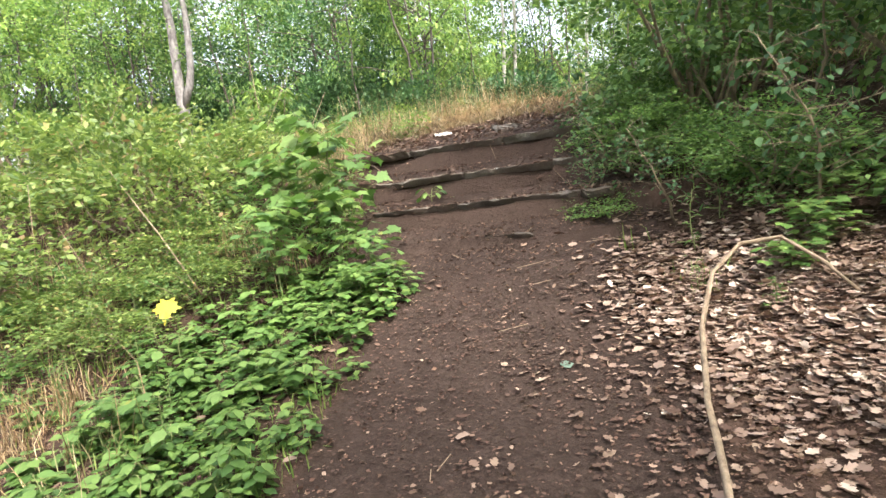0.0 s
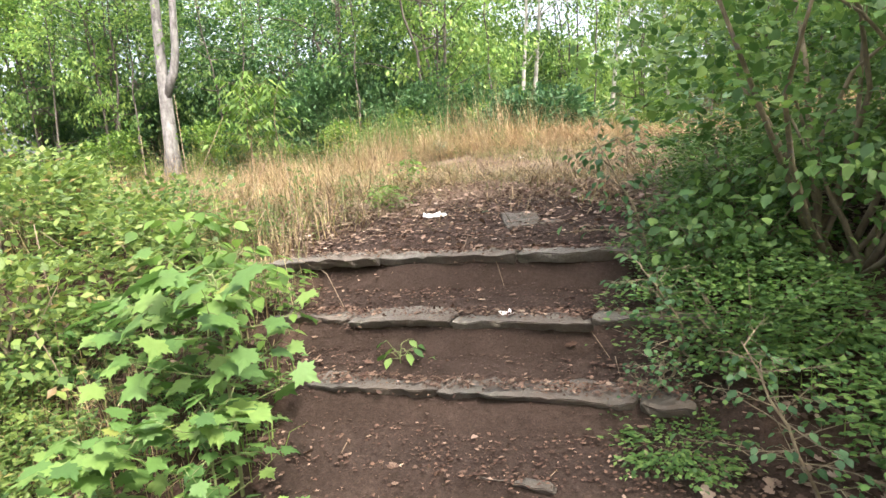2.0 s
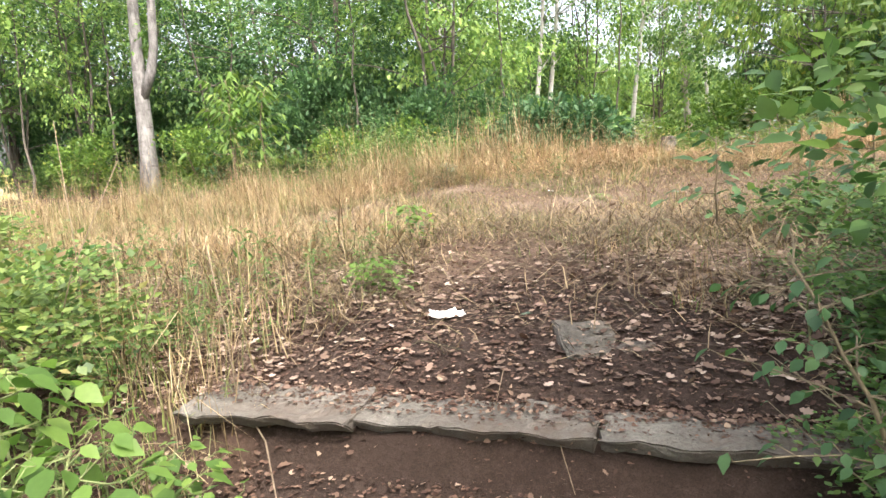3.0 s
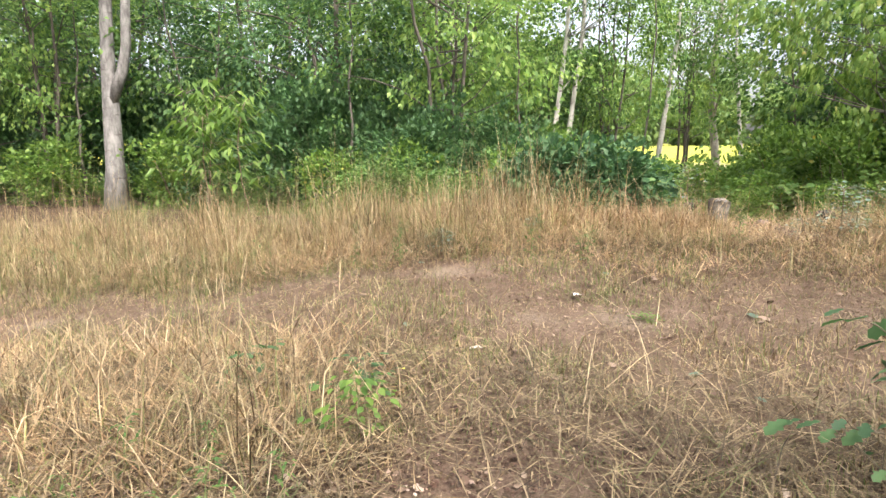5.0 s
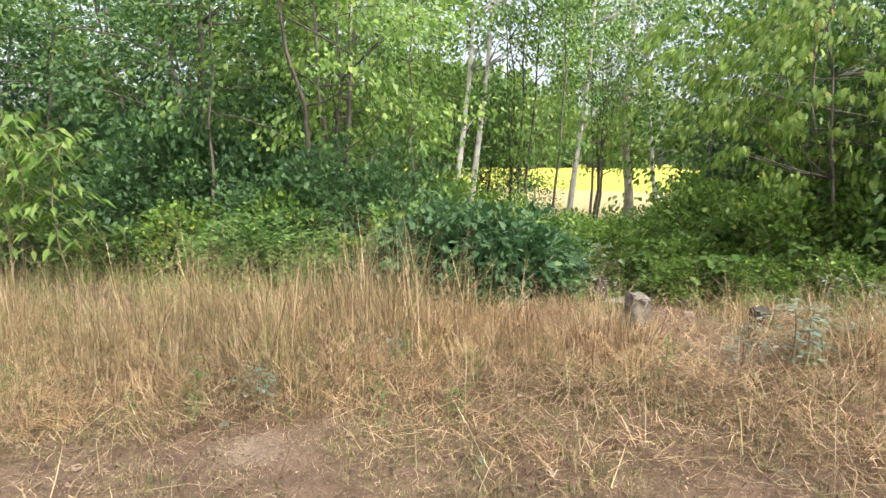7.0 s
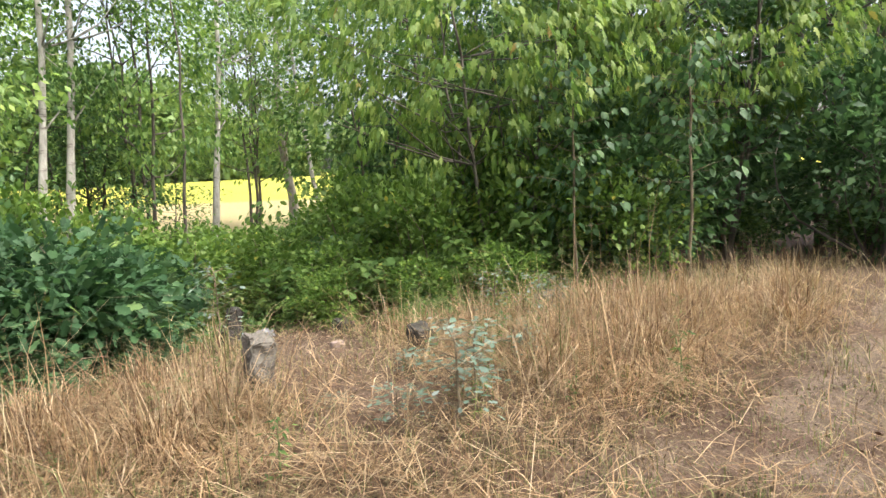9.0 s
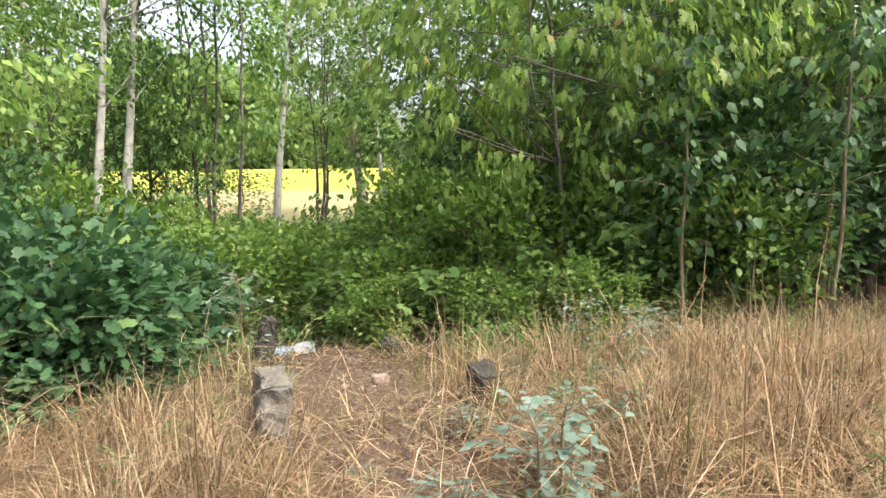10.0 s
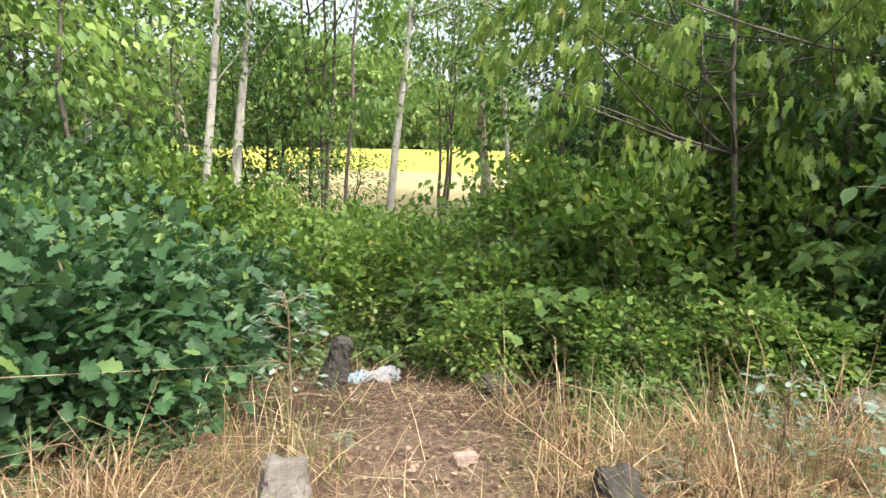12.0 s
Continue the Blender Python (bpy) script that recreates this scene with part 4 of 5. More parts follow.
scatter(pale, [(3.15, 10.6, 0, 1.05, 0.75), (3.4, 10.85, 90, 1.1, 0.8), (2.95, 10.85, 40, 0.7, 0.6), (4.45, 12.0, 60, 0.8, 1.0), (4.25, 12.3, 200, 0.8, 1.15), (4.9, 12.5, 10, 0.7, 0.8),
               (-0.2, 9.9, 30, 0.7, 0.7), (0.55, 10.6, 130, 0.6, 0.6), (2.2, 12.9, 50, 0.9, 1.4), (3.5, 11.2, 10, 0.6, 0.6), (2.75, 11.35, 70, 0.4, 0.4), (3.3, 11.55, 150, 0.6, 0.5), (3.95, 11.35, 250, 0.7, 0.6), (4.1, 11.8, 20, 0.6, 0.6), (2.5, 12.75, 130, 0.4, 0.3), (3.75, 12.25, 310, 0.6, 0.55)], "poplar suckers")

fan = make_sapling("walnut_shrub", "light-green shrub with long drooping leaflets", 1.5, 16, 9, 0.2, LEAF_SUN, LANCE, spread=0.85, bark=TWIG, tilt=0.5)
scatter(fan, [(-5.1, 13.3, 0, 1.1, 1.0), (-4.5, 13.6, 90, 1.0, 1.15), (-5.6, 14.0, 200, 1.1, 1.2)], "feathery shrubs")

hedge = make_sapling("droopy_shrub", "shrub with large hanging leaves in the shade", 2.3, 24, 11, 0.1, LEAF_DARK, OVAL, spread=0.85, bark=TWIG, tilt=1.0)
scatter(hedge, [(5.6, 13.2, 0, 1.0, 1.0), (6.5, 12.6, 130, 1.0, 1.0), (5.0, 14.9, 60, 0.8, 0.85), (3.5, 15.4, 200, 0.7, 0.65), (7.3, 13.4, 290, 1.0, 1.15)], "droopy shrubs")

nettle = make_sapling("nettle", "bright green nettle with toothed paired leaves", 0.42, 12, 3, 0.105, LEAF_BRIGHT, OVAL, spread=0.13, petiole=0.015, bare=0.1, tilt=0.35, category="herb")
NETTLE = []
for _ in range(330):
    yy = rng.uniform(1.0, 3.5)
    mid = np.interp(yy, [1.0, 1.8, 2.6, 3.4], [0.62, 0.48, 0.45, 0.65])
    xx = mid + rng.normal(0, 0.3)
    if xx < np.interp(yy, [1, 2, 3.5], [1.0, 1.02, 1.05]):
        NETTLE.append((xx, yy, rng.uniform(0, 360), rng.uniform(0.55, 1.05), rng.uniform(0.6, 1.0)))
scatter(nettle, NETTLE, "nettle patch")

herb = make_sapling("wild_herb", "small green weed with narrow leaves", 0.3, 12, 3, 0.05, LEAF_MID, LANCE, spread=0.1, petiole=0.01, bare=0.05, tilt=0.1, category="herb")
HERB = []
for _ in range(415):
    k = rng.random()
    if k < 0.3:
        x0, y0 = rng.uniform(-2.6, 0.4), rng.uniform(1.4, 5.6)
    elif k < 0.52:
        x0, y0 = 2.05 + 0.25 * rng.normal(), rng.uniform(2.9, 5.4)
    elif k < 0.66:
        x0, y0 = rng.uniform(-1.6, 0.6), rng.uniform(4.9, 6.6)
    elif k < 0.7:
        x0, y0 = rng.uniform(2.4, 4.6), rng.uniform(2.2, 6.2)
    else:
        x0, y0 = (rng.uniform(0.6, 5.6), rng.uniform(10.4, 13.8)) if k < 0.9 else (rng.uniform(-6.0, 2.0), rng.uniform(9.6, 12.6))
    if trail(x0, y0) < 0.3 and down_path(x0, y0) < 0.3:
        HERB.append((x0, y0, rng.uniform(0, 360), rng.uniform(0.45, 1.0), rng.uniform(0.7, 1.3)))
scatter(herb, HERB, "weeds")

# a wilted plant on the steps
make_sapling("wilted_plant", "small wilted green plant growing on the step", 0.1, 7, 2, 0.065, LEAF_BRIGHT, OVAL, x=0.98, y=4.34, spread=0.09, tilt=0.6, category="herb")

# ---- grass ----


def blades(x, y, h, lean, width, curl=0.5):
    """Bent blades: two joined stretches and a tip."""
    n = len(x)
    w = rng.uniform(0, 2 * math.pi, n)
    d = np.stack([np.cos(w), np.sin(w), np.zeros(n)], -1)
    s = np.stack([-np.sin(w), np.cos(w), np.zeros(n)], -1) * (width * rng.uniform(0.6, 1.3, n))[:, None] / 2
    b = np.stack([x, y, height(x, y) - 0.01], -1)
    up = np.array([0, 0, 1.0])
    e = unit(d + rng.normal(0, 0.35, (n, 3)) * np.array([1, 1, 0]))
    m = b + up * (h * 0.55 / np.sqrt(1 + 0.3 * lean ** 2))[:, None] + d * (h * lean * 0.36)[:, None]
    t = m + up * (h * (0.45 - 0.42 * np.clip(lean, 0, 1.7)))[:, None] + e * (h * np.clip(lean, 0.05, 1.3) * 0.55)[:, None]
    floor = height(t[:, 0], t[:, 1]) + 0.015
    t[:, 2] = np.maximum(t[:, 2], floor)
    return np.stack([b - s, b + s, m - s * 0.75, m + s * 0.75, t], 1)


BLADE = [(0, 1, 3), (0, 3, 2), (2, 3, 4)]


def tufts(n_tufts, per, keep, box, h, lean, width, spread):
    """Tufts of grass in a box of the plan, kept by a density from 0 to 1."""
    x, y = rng.uniform(box[0], box[2], n_tufts), rng.uniform(box[1], box[3], n_tufts)
    ok = rng.random(n_tufts) < np.clip(keep(x, y), 0, 1)
    x, y = x[ok], y[ok]
    k = rng.uniform(0.5, 1.15, len(x)) * (1 + 0.55 * ease(10.2, 11.2, y) * (1 - 0.7 * ease(0.6, 1.6, x))) * (0.9 + 0.65 * wob(x, y, 0.42, 11.0)) * (0.6 + 0.4 * ease(9.2, 10.3, y - 0.1 * x))
    x, y, k = np.repeat(x, per), np.repeat(y, per), np.repeat(k, per)
    x, y = x + rng.normal(0, spread, len(x)), y + rng.normal(0, spread, len(x))
    return blades(x, y, rng.uniform(*h, len(x)) * k, np.abs(rng.normal(0, lean, len(x))), width)


def tall_dry(x, y):
    c = 8.75 + 0.16 * x
    crest = ease(1.0, 1.9, y - c) * (1 - ease(12.4, 13.1, y - 0.04 * x)) * (0.65 + 0.5 * wob(x, y, 0.8, 3.0))
    lower = ease(5.9, 6.5, y - 0.25 * x) * (1 - ease(-0.8, -0.2, y - c + 0.1)) * (1 - ease(-0.6, 0.6, x + 0.3 * wob(x, y, 0.9))) * 0.95
    part2 = 1 - 0.55 * ease(0.6, 1.4, x) * (1 - ease(4.2, 5.2, x)) * ease(10.2, 10.9, y)
    under_oak = 1 - 0.85 * np.exp(-(((x - 1.0) / 0.75) ** 2 + ((y - 12.3) / 0.65) ** 2))
    return np.maximum(crest, lower) * part2 * under_oak * (1 - down_path(x, y)) * (1 - np.clip(track(x, y), 0, 1))


def short_turf(x, y):
    return ease(6.0, 7.2, y) * (1 - ease(12.2, 13.0, y)) * (1 - 0.65 * np.clip(track(x, y), 0, 1)) * (1 - 0.85 * down_path(x, y)) * (1 - 0.8 * trail(x, y)) * (0.8 + 0.45 * wob(x, y, 0.5, 5.0))


def crest_clumps(x, y):
    return 0.85 * ease(0.1, 0.5, wob(x, y, 0.5, 2.2)) * (1 - ease(1.0, 1.5, x)) * ease(10.0, 10.6, y - 0.1 * x) * (1 - ease(12.4, 12.9, y))


def clump_spots(x, y):
    spots = [(2.3, 11.3, 0.3), (2.6, 11.2, 0.22), (1.95, 11.4, 0.3), (2.2, 12.6, 0.2), (1.9, 11.1, 0.4), (3.9, 10.8, 0.4), (4.3, 12.4, 0.4), (1.4, 10.95, 0.42), (1.62, 11.75, 0.28), (4.6, 11.35, 0.55), (5.5, 11.6, 0.6), (3.75, 12.5, 0.35), (2.75, 13.6, 0.28), (1.05, 11.5, 0.35), (0.1, 11.6, 0.5), (3.3, 13.2, 0.25)]
    return sum(np.exp(-((x - a) ** 2 + (y - b) ** 2) / (2 * (r * 0.55) ** 2)) for a, b, r in spots) * (1 - 0.93 * down_path(x, y)) + crest_clumps(x, y)


def stuff(name, me, label, category):
    tagged(new(name, me), label, category, kind="stuff")


stuff("dry_grass", soup("dry_grass", tufts(6600, 10, tall_dry, (-9.5, 6.0, 1.4, 13.2), (0.15, 0.92), 1.2, 0.0044, 0.075), BLADE, STRAW), "tall straw-coloured dry grass on the crest", "dry grass")
stuff("leaning_grass", soup("leaning_grass", tufts(2600, 10, tall_dry, (1.4, 6.0, 9.5, 13.2), (0.1, 0.56), 1.6, 0.0042, 0.08), BLADE, STRAW), "leaning dry grass round the blocks", "dry grass")
stuff("bent_grass", soup("bent_grass", tufts(2500, 20, clump_spots, (-7, 9.8, 6.6, 14.2), (0.2, 0.72), 1.6, 0.0042, 0.1), BLADE, STRAW_RED), "bent reddish-brown dead grass in clumps", "dry grass")
stuff("short_grass", soup("short_grass", tufts(15000, 10, short_turf, (-6.5, 6.0, 7.0, 13.0), (0.04, 0.22), 1.2, 0.0042, 0.05), BLADE, STRAW), "short dry turf on the cart track", "dry grass")
stuff("olive_grass", soup("olive_grass", tufts(15000, 10, lambda x, y: short_turf(x, y) * (0.6 + 0.7 * wob(x, y, 0.6, 9.0)), (-6.5, 6.2, 6.0, 12.8), (0.03, 0.2), 1.0, 0.0042, 0.05), BLADE, GRASS_GREEN), "olive-green grass among the dry turf", "grass")
stuff("green_shoots", soup("green_shoots", tufts(1900, 10, lambda x, y: tall_dry(x, y) * ease(-0.2, 0.4, wob(x, y, 0.75, 14.0)), (-7.0, 9.6, 5.0, 12.8), (0.15, 0.5), 1.0, 0.0042, 0.06), BLADE, GRASS_GREEN), "green shoots standing among the tall dry grass", "grass")
stuff("fine_turf", soup("fine_turf", tufts(11000, 9, lambda x, y: 0.35 + 0.5 * wob(x, y, 0.4, 6.0) - 0.25 * np.clip(track(x, y), 0, 1), (-2.6, 6.9, 4.2, 10.6), (0.02, 0.11), 1.1, 0.0038, 0.045), BLADE, STRAW_DULL), "fine dull turf over the crest", "grass")
stuff("seed_stalks", soup("seed_stalks", tufts(420, 3, tall_dry, (-8.0, 9.8, 0.9, 13.0), (0.4, 0.7), 0.9, 0.003, 0.06), BLADE, STRAW), "tall thin seed stalks over the dry grass", "dry grass")


def straws(n, keep, box, length, steep, width):
    """Fallen and leaning straws that cross one another at all angles."""
    x, y = rng.uniform(box[0], box[2], n), rng.uniform(box[1], box[3], n)
    ok = rng.random(n) < np.clip(keep(x, y), 0, 1)
    x, y = x[ok], y[ok]
    k = len(x)
    w, up = rng.uniform(0, 2 * math.pi, k), rng.beta(1.2, 2.2, k) * steep
    L = rng.uniform(*length, k)
    d = np.stack([np.cos(w) * np.cos(up), np.sin(w) * np.cos(up), np.sin(up)], -1)
    s = np.stack([-np.sin(w), np.cos(w), np.zeros(k)], -1) * (width * rng.uniform(0.6, 1.2, k))[:, None] / 2
    a = np.stack([x, y, height(x, y) + rng.uniform(0.0, 0.1, k)], -1)
    m = a + d * (L * 0.5)[:, None] + np.array([0, 0, 1.0]) * (L * rng.uniform(0.0, 0.12, k))[:, None]
    t = a + d * L[:, None] + rng.normal(0, 0.06, (k, 3)) * L[:, None]
    for q in (m, t):
        q[:, 2] = np.maximum(q[:, 2], height(q[:, 0], q[:, 1]) + 0.012)
    return np.stack([a - s, a + s, m - s, m + s, t], 1)


stuff("fallen_straw", soup("fallen_straw", straws(52000, lambda x, y: 0.75 * tall_dry(x, y) + 0.12 * short_turf(x, y), (-8.5, 6.2, 8.0, 13.2), (0.1, 0.55), 1.0, 0.0042), BLADE, STRAW), "tangled fallen straw through the dry grass", "dry grass")
stuff("slope_straw", soup("slope_straw", straws(34000, lambda x, y: 0.75 * (1 - 0.75 * trail(x, y)) * ease(5.0, 5.8, y) * (1 - ease(7.4, 8, y)), (-3, 5.0, 5, 8.0), (0.05, 0.35), 0.7, 0.0045), BLADE, STRAW_DULL), "loose straw over the slope above the steps", "dry grass")
stuff("matted_straw", soup("matted_straw", straws(26000, lambda x, y: clump_spots(x, y) + 0.04, (-6, 9.8, 6.6, 14.2), (0.12, 0.6), 0.8, 0.0042), BLADE, STRAW_RED), "matted pale dead grass in heaps", "dry grass")
stuff("straw_mat", soup("straw_mat", straws(42000, lambda x, y: (0.75 + 0.5 * wob(x, y, 0.35, 8.0)) * ease(9.2, 9.9, y) * (1 - ease(11.6, 12.2, y)) * (1 - 0.7 * down_path(x, y)) * (1 - np.clip(track(x, y), 0, 1)), (-2.5, 9.2, 6.2, 12.2), (0.07, 0.38), 0.6, 0.0042), BLADE, STRAW_RED), "tangled mat of reddish dead straw on the crest", "dry grass")
stuff("thatch", soup("thatch", straws(70000, lambda x, y: short_turf(x, y) * 0.9 + 0.2 * (y > 6.6) * (y < 12.4), (-6.0, 6.2, 7.0, 12.6), (0.03, 0.15), 0.5, 0.006), [(0, 1, 4)], STRAW_DULL), "flat dead grass thatch over the soil", "dry grass")

stuff("tangled_straw", soup("tangled_straw", straws(16000, lambda x, y: 0.8 * tall_dry(x, y) * (y < 8.7), (-5, 6.2, 1.0, 8.8), (0.1, 0.45), 1.0, 0.0045), BLADE, STRAW_RED), "tangled reddish dead grass below the track", "dry grass")


def bank_green(x, y):
    return ((1 - trail(x, y)) ** 2) * (0.35 + 0.6 * wob(x, y, 0.45, 7.0)) * (1 - ease(5.6, 6.6, y)) * (0.35 + 0.65 * (x < 1.0)) * (1 - 0.8 * ease(2.4, 2.6, x) * (1 - ease(3.6, 4.2, y)))


stuff("bank_grass", soup("bank_grass", tufts(6000, 9, bank_green, (-4.5, 0.3, 4.5, 6.6), (0.06, 0.3), 0.5, 0.006, 0.05), BLADE, GRASS_FRESH), "fresh green grass and weeds on the bank", "grass")
stuff("bank_straw", soup("bank_straw", tufts(1500, 9, lambda x, y: ease(-0.1, 0.5, wob(x, y, 0.5, 12.0)) * (1 - trail(x, y)) * (1 - ease(0.0, 0.5, x)), (-3.6, 1.4, 0.5, 6.2), (0.3, 0.95), 0.9, 0.0042, 0.07), BLADE, STRAW), "dry straw standing among the bank's bushes", "dry grass")
stuff("edge_grass", soup("edge_grass", tufts(2600, 9, lambda x, y: (1 - down_path(x, y)) * (0.5 + 0.5 * wob(x, y, 0.6)), (-7, 12.2, 7.5, 14.6), (0.08, 0.32), 1.0, 0.0055, 0.06), BLADE, GRASS_GREEN), "green grass under the bushes' edge", "grass")
straw_tuft = soup("straw_tuft", tufts(14, 30, lambda x, y: np.ones_like(x), (-0.6, 1.95, -0.25, 2.35), (0.15, 0.5), 1.1, 0.0045, 0.09), BLADE, STRAW_RED)
tagged(new("dead_grass_tuft", straw_tuft), "tuft of dead reddish grass on the bank", "dry grass", kind="stuff")
tuft2 = soup("straw_tuft", tufts(7, 18, lambda x, y: np.ones_like(x), (1.6, 5.65, 1.95, 6.0), (0.12, 0.48), 0.85, 0.0034, 0.06), BLADE, STRAW_RED)
tagged(new("dead_grass_tuft", tuft2), "tuft of orange dead grass above the steps", "dry grass", kind="stuff")

TUSSOCKS = [(4.6, 10.95, 1.1), (5.2, 11.35, 1.1), (4.1, 11.3, 0.9), (4.95, 11.95, 1.0), (5.9, 11.1, 1.0), (1.9, 11.1, 0.9), (1.35, 11.4, 1.0), (0.75, 11.0, 1.0), (2.12, 11.55, 0.7), (0.3, 11.6, 1.0), (-0.5, 11.1, 1.0),
            (-1.4, 11.6, 1.1), (-2.4, 11.2, 1.0), (-3.4, 11.7, 1.1), (3.95, 12.15, 0.8), (3.5, 11.75, 0.6), (1.75, 12.05, 0.8), (2.35, 11.38, 0.5), (-4.6, 11.4, 1.0), (-5.8, 11.8, 1.1), (6.6, 11.6, 1.0), (-0.9, 12.3, 0.9)]
for tx, ty, size in TUSSOCKS:
    n = int(600 * size)
    w, reach = rng.uniform(0, 2 * math.pi, n), np.abs(rng.normal(0, 0.15, n)) * size
    V = blades(tx + np.cos(w) * reach, ty + np.sin(w) * reach, rng.uniform(0.2, 0.6, n) * size, np.abs(rng.normal(1.25, 0.55, n)), 0.0042)
    V -= np.array([tx, ty, float(height(tx, ty))])
    ob = tagged(new("grass_tussock", soup("grass_tussock", V, BLADE, STRAW_RED)), "tussock of bent reddish-brown dead grass", "grass tussock", "dead grass tussocks")
    ob.matrix_basis = pose(tx, ty, float(height(tx, ty)))

# ---- dead leaves ----


def litter(n, keep, box, size, shape=CURL):
    x, y = rng.uniform(box[0], box[2], n), rng.uniform(box[1], box[3], n)
    ok = rng.random(n) < np.clip(keep(x, y), 0, 1)
    x, y = x[ok], y[ok]
    P = np.stack([x, y, height(x, y) + rng.uniform(0.002, 0.02, len(x))], -1)
    D = np.stack([rng.normal(size=len(x)), rng.normal(size=len(x)), rng.normal(0, 0.18, len(x))], -1)
    L = leaves(P, D, rng.uniform(*size, len(x)), shape, (0, 0, 1), 0.4)
    base = L.mean(1, keepdims=True)
    squash = rng.uniform(0.3, 1.2, (len(x), 1, 1))
    return base + (L - base) * np.concatenate([np.ones_like(squash), np.ones_like(squash), squash], -1)


def mould(x, y):
    heap = np.exp(-((x - 2.75) ** 2 / 0.22 + (y - 2.7) ** 2 / 0.9))
    slope = np.exp(-((x - 0.1) ** 2 / 0.6 + (y - 5.6) ** 2 / 0.35)) + np.exp(-((x - 1.6) ** 2 / 0.8 + (y - 5.7) ** 2 / 0.3))
    step = np.exp(-((x - 0.2) ** 2 / 0.25 + (y - 4.5) ** 2 / 0.5))
    return np.clip(0.3 + 0.95 * heap + 1.0 * slope + 0.5 * step + 0.35 * (x > 2.2) + 0.2 * (x < 0.4) - 0.2 * trail(x, y) * (y < 4.9), 0, 1) * (1 - ease(6.0, 7.2, y))


stuff("lobed_leaves", soup("lobed_leaves", litter(15000, mould, (-3.5, 0.2, 5.5, 7.2), (0.022, 0.055), FLAT), FLAT[1], LITTER), "brown lobed dead leaves over the bank", "dead leaves")
stuff("dead_leaves", soup("dead_leaves", litter(64000, mould, (-3.5, 0.2, 5.5, 7.4), (0.009, 0.03)), CURL[1], LITTER), "pale brown dead leaves strewn over the bank", "dead leaves")
stuff("leaf_litter", soup("leaf_litter", litter(15000, lambda x, y: 0.25 + 0.75 * down_path(x, y), (-4, 6.6, 7.0, 15.0), (0.012, 0.05)), CURL[1], LITTER), "small dead leaves on the dry crest", "dead leaves")


stuff("path_litter", soup("path_litter", litter(17000, lambda x, y: 0.14 + 0.8 * down_path(x, y), (1.7, 10.2, 4.2, 14.9), (0.006, 0.027)), CURL[1], LITTER), "dead leaves trodden into the path between the blocks", "dead leaves")
stuff("path_straw", soup("path_straw", straws(8000, lambda x, y: 0.15 + 0.6 * down_path(x, y), (1.7, 10.2, 4.2, 14.6), (0.03, 0.2), 0.3, 0.003), [(0, 1, 4)], STRAW), "broken straw strewn over the path", "dry grass")
stuff("turf_crumbs", soup("turf_crumbs", litter(70000, lambda x, y: 0.65 + 0.3 * wob(x, y, 0.3), (-3.5, 6.4, 5.5, 11.0), (0.006, 0.026), KITE), KITE[1], STRAW_DULL), "crumbled dead grass and chips over the turf", "dead leaves")
for v0, top, x0, x1, depth in STEP_ROWS:
    n = int(1500 * (x1 - x0))
    sx, sy = rng.uniform(x0, x1, n), v0 + 0.01 + depth * rng.beta(1.6, 1.1, n) * 0.9
    P = np.stack([sx, sy - 0.06 * (sx - 1.2), np.full(n, top + 0.003) + rng.uniform(0, 0.006, n)], -1)
    D = np.stack([rng.normal(size=n), rng.normal(size=n), rng.normal(0, 0.2, n)], -1)
    stuff("step_soil", soup("step_soil", leaves(P, D, rng.uniform(0.006, 0.024, n), KITE, (0, 0, 1), 0.3), KITE[1], LITTER_DARK), "soil crumbs and leaf bits washed over the step", "soil")
    n = int(260 * (x1 - x0))
    sx, sy = rng.uniform(x0, x1, n), v0 + depth * rng.beta(2.5, 1.2, n) * 0.85
    P = np.stack([sx, sy - 0.06 * (sx - 1.2), np.full(n, top + 0.006)], -1)
    D = np.stack([rng.normal(size=n), rng.normal(size=n), rng.normal(0, 0.12, n)], -1)
    stuff("step_litter", soup("step_litter", leaves(P, D, rng.uniform(0.008, 0.035, n), CURL, (0, 0, 1), 0.25), CURL[1], LITTER), "crumbled dead leaves lying on the step", "dead leaves")
# the sunlight on this heap comes from its lighter leaf colour
stuff("oak_leaf_heap", soup("oak_leaf_heap", litter(52000, lambda x, y: np.exp(-((x - 2.76 + 0.25 * (y - 2.6)) ** 2 / 0.12 + (y - 2.75) ** 2 / 0.22)) * 1.6 + 0.008, (1.9, 1.4, 3.6, 3.9), (0.022, 0.058), FLAT), FLAT[1], LITTER_PALE_LIT), "heap of curled dead leaves beside the path, sunlight put into their pale colour", "dead leaves")
stuff("slope_leaves", soup("slope_leaves", litter(22000, lambda x, y: (1 - 0.85 * trail(x, y)) * ease(4.95, 5.2, y) * (1 - ease(6.2, 6.9, y)) * (0.6 + 0.5 * wob(x, y, 0.3, 3.0)), (-1.2, 4.9, 3.6, 6.9), (0.016, 0.05), FLAT), FLAT[1], LITTER_PALE_LIT), "pale dead leaves drifted beside the path above the steps", "dead leaves")
stuff("brown_leaf_heap", soup("brown_leaf_heap", litter(6000, lambda x, y: np.exp(-((x - 2.9) ** 2 / 0.45 + (y - 2.6) ** 2 / 1.2)) * 1.2 + 0.05, (1.7, 0.9, 4.0, 4.4), (0.014, 0.046), DRY), DRY[1], LITTER), "brown dead leaves piled beside the path", "dead leaves")
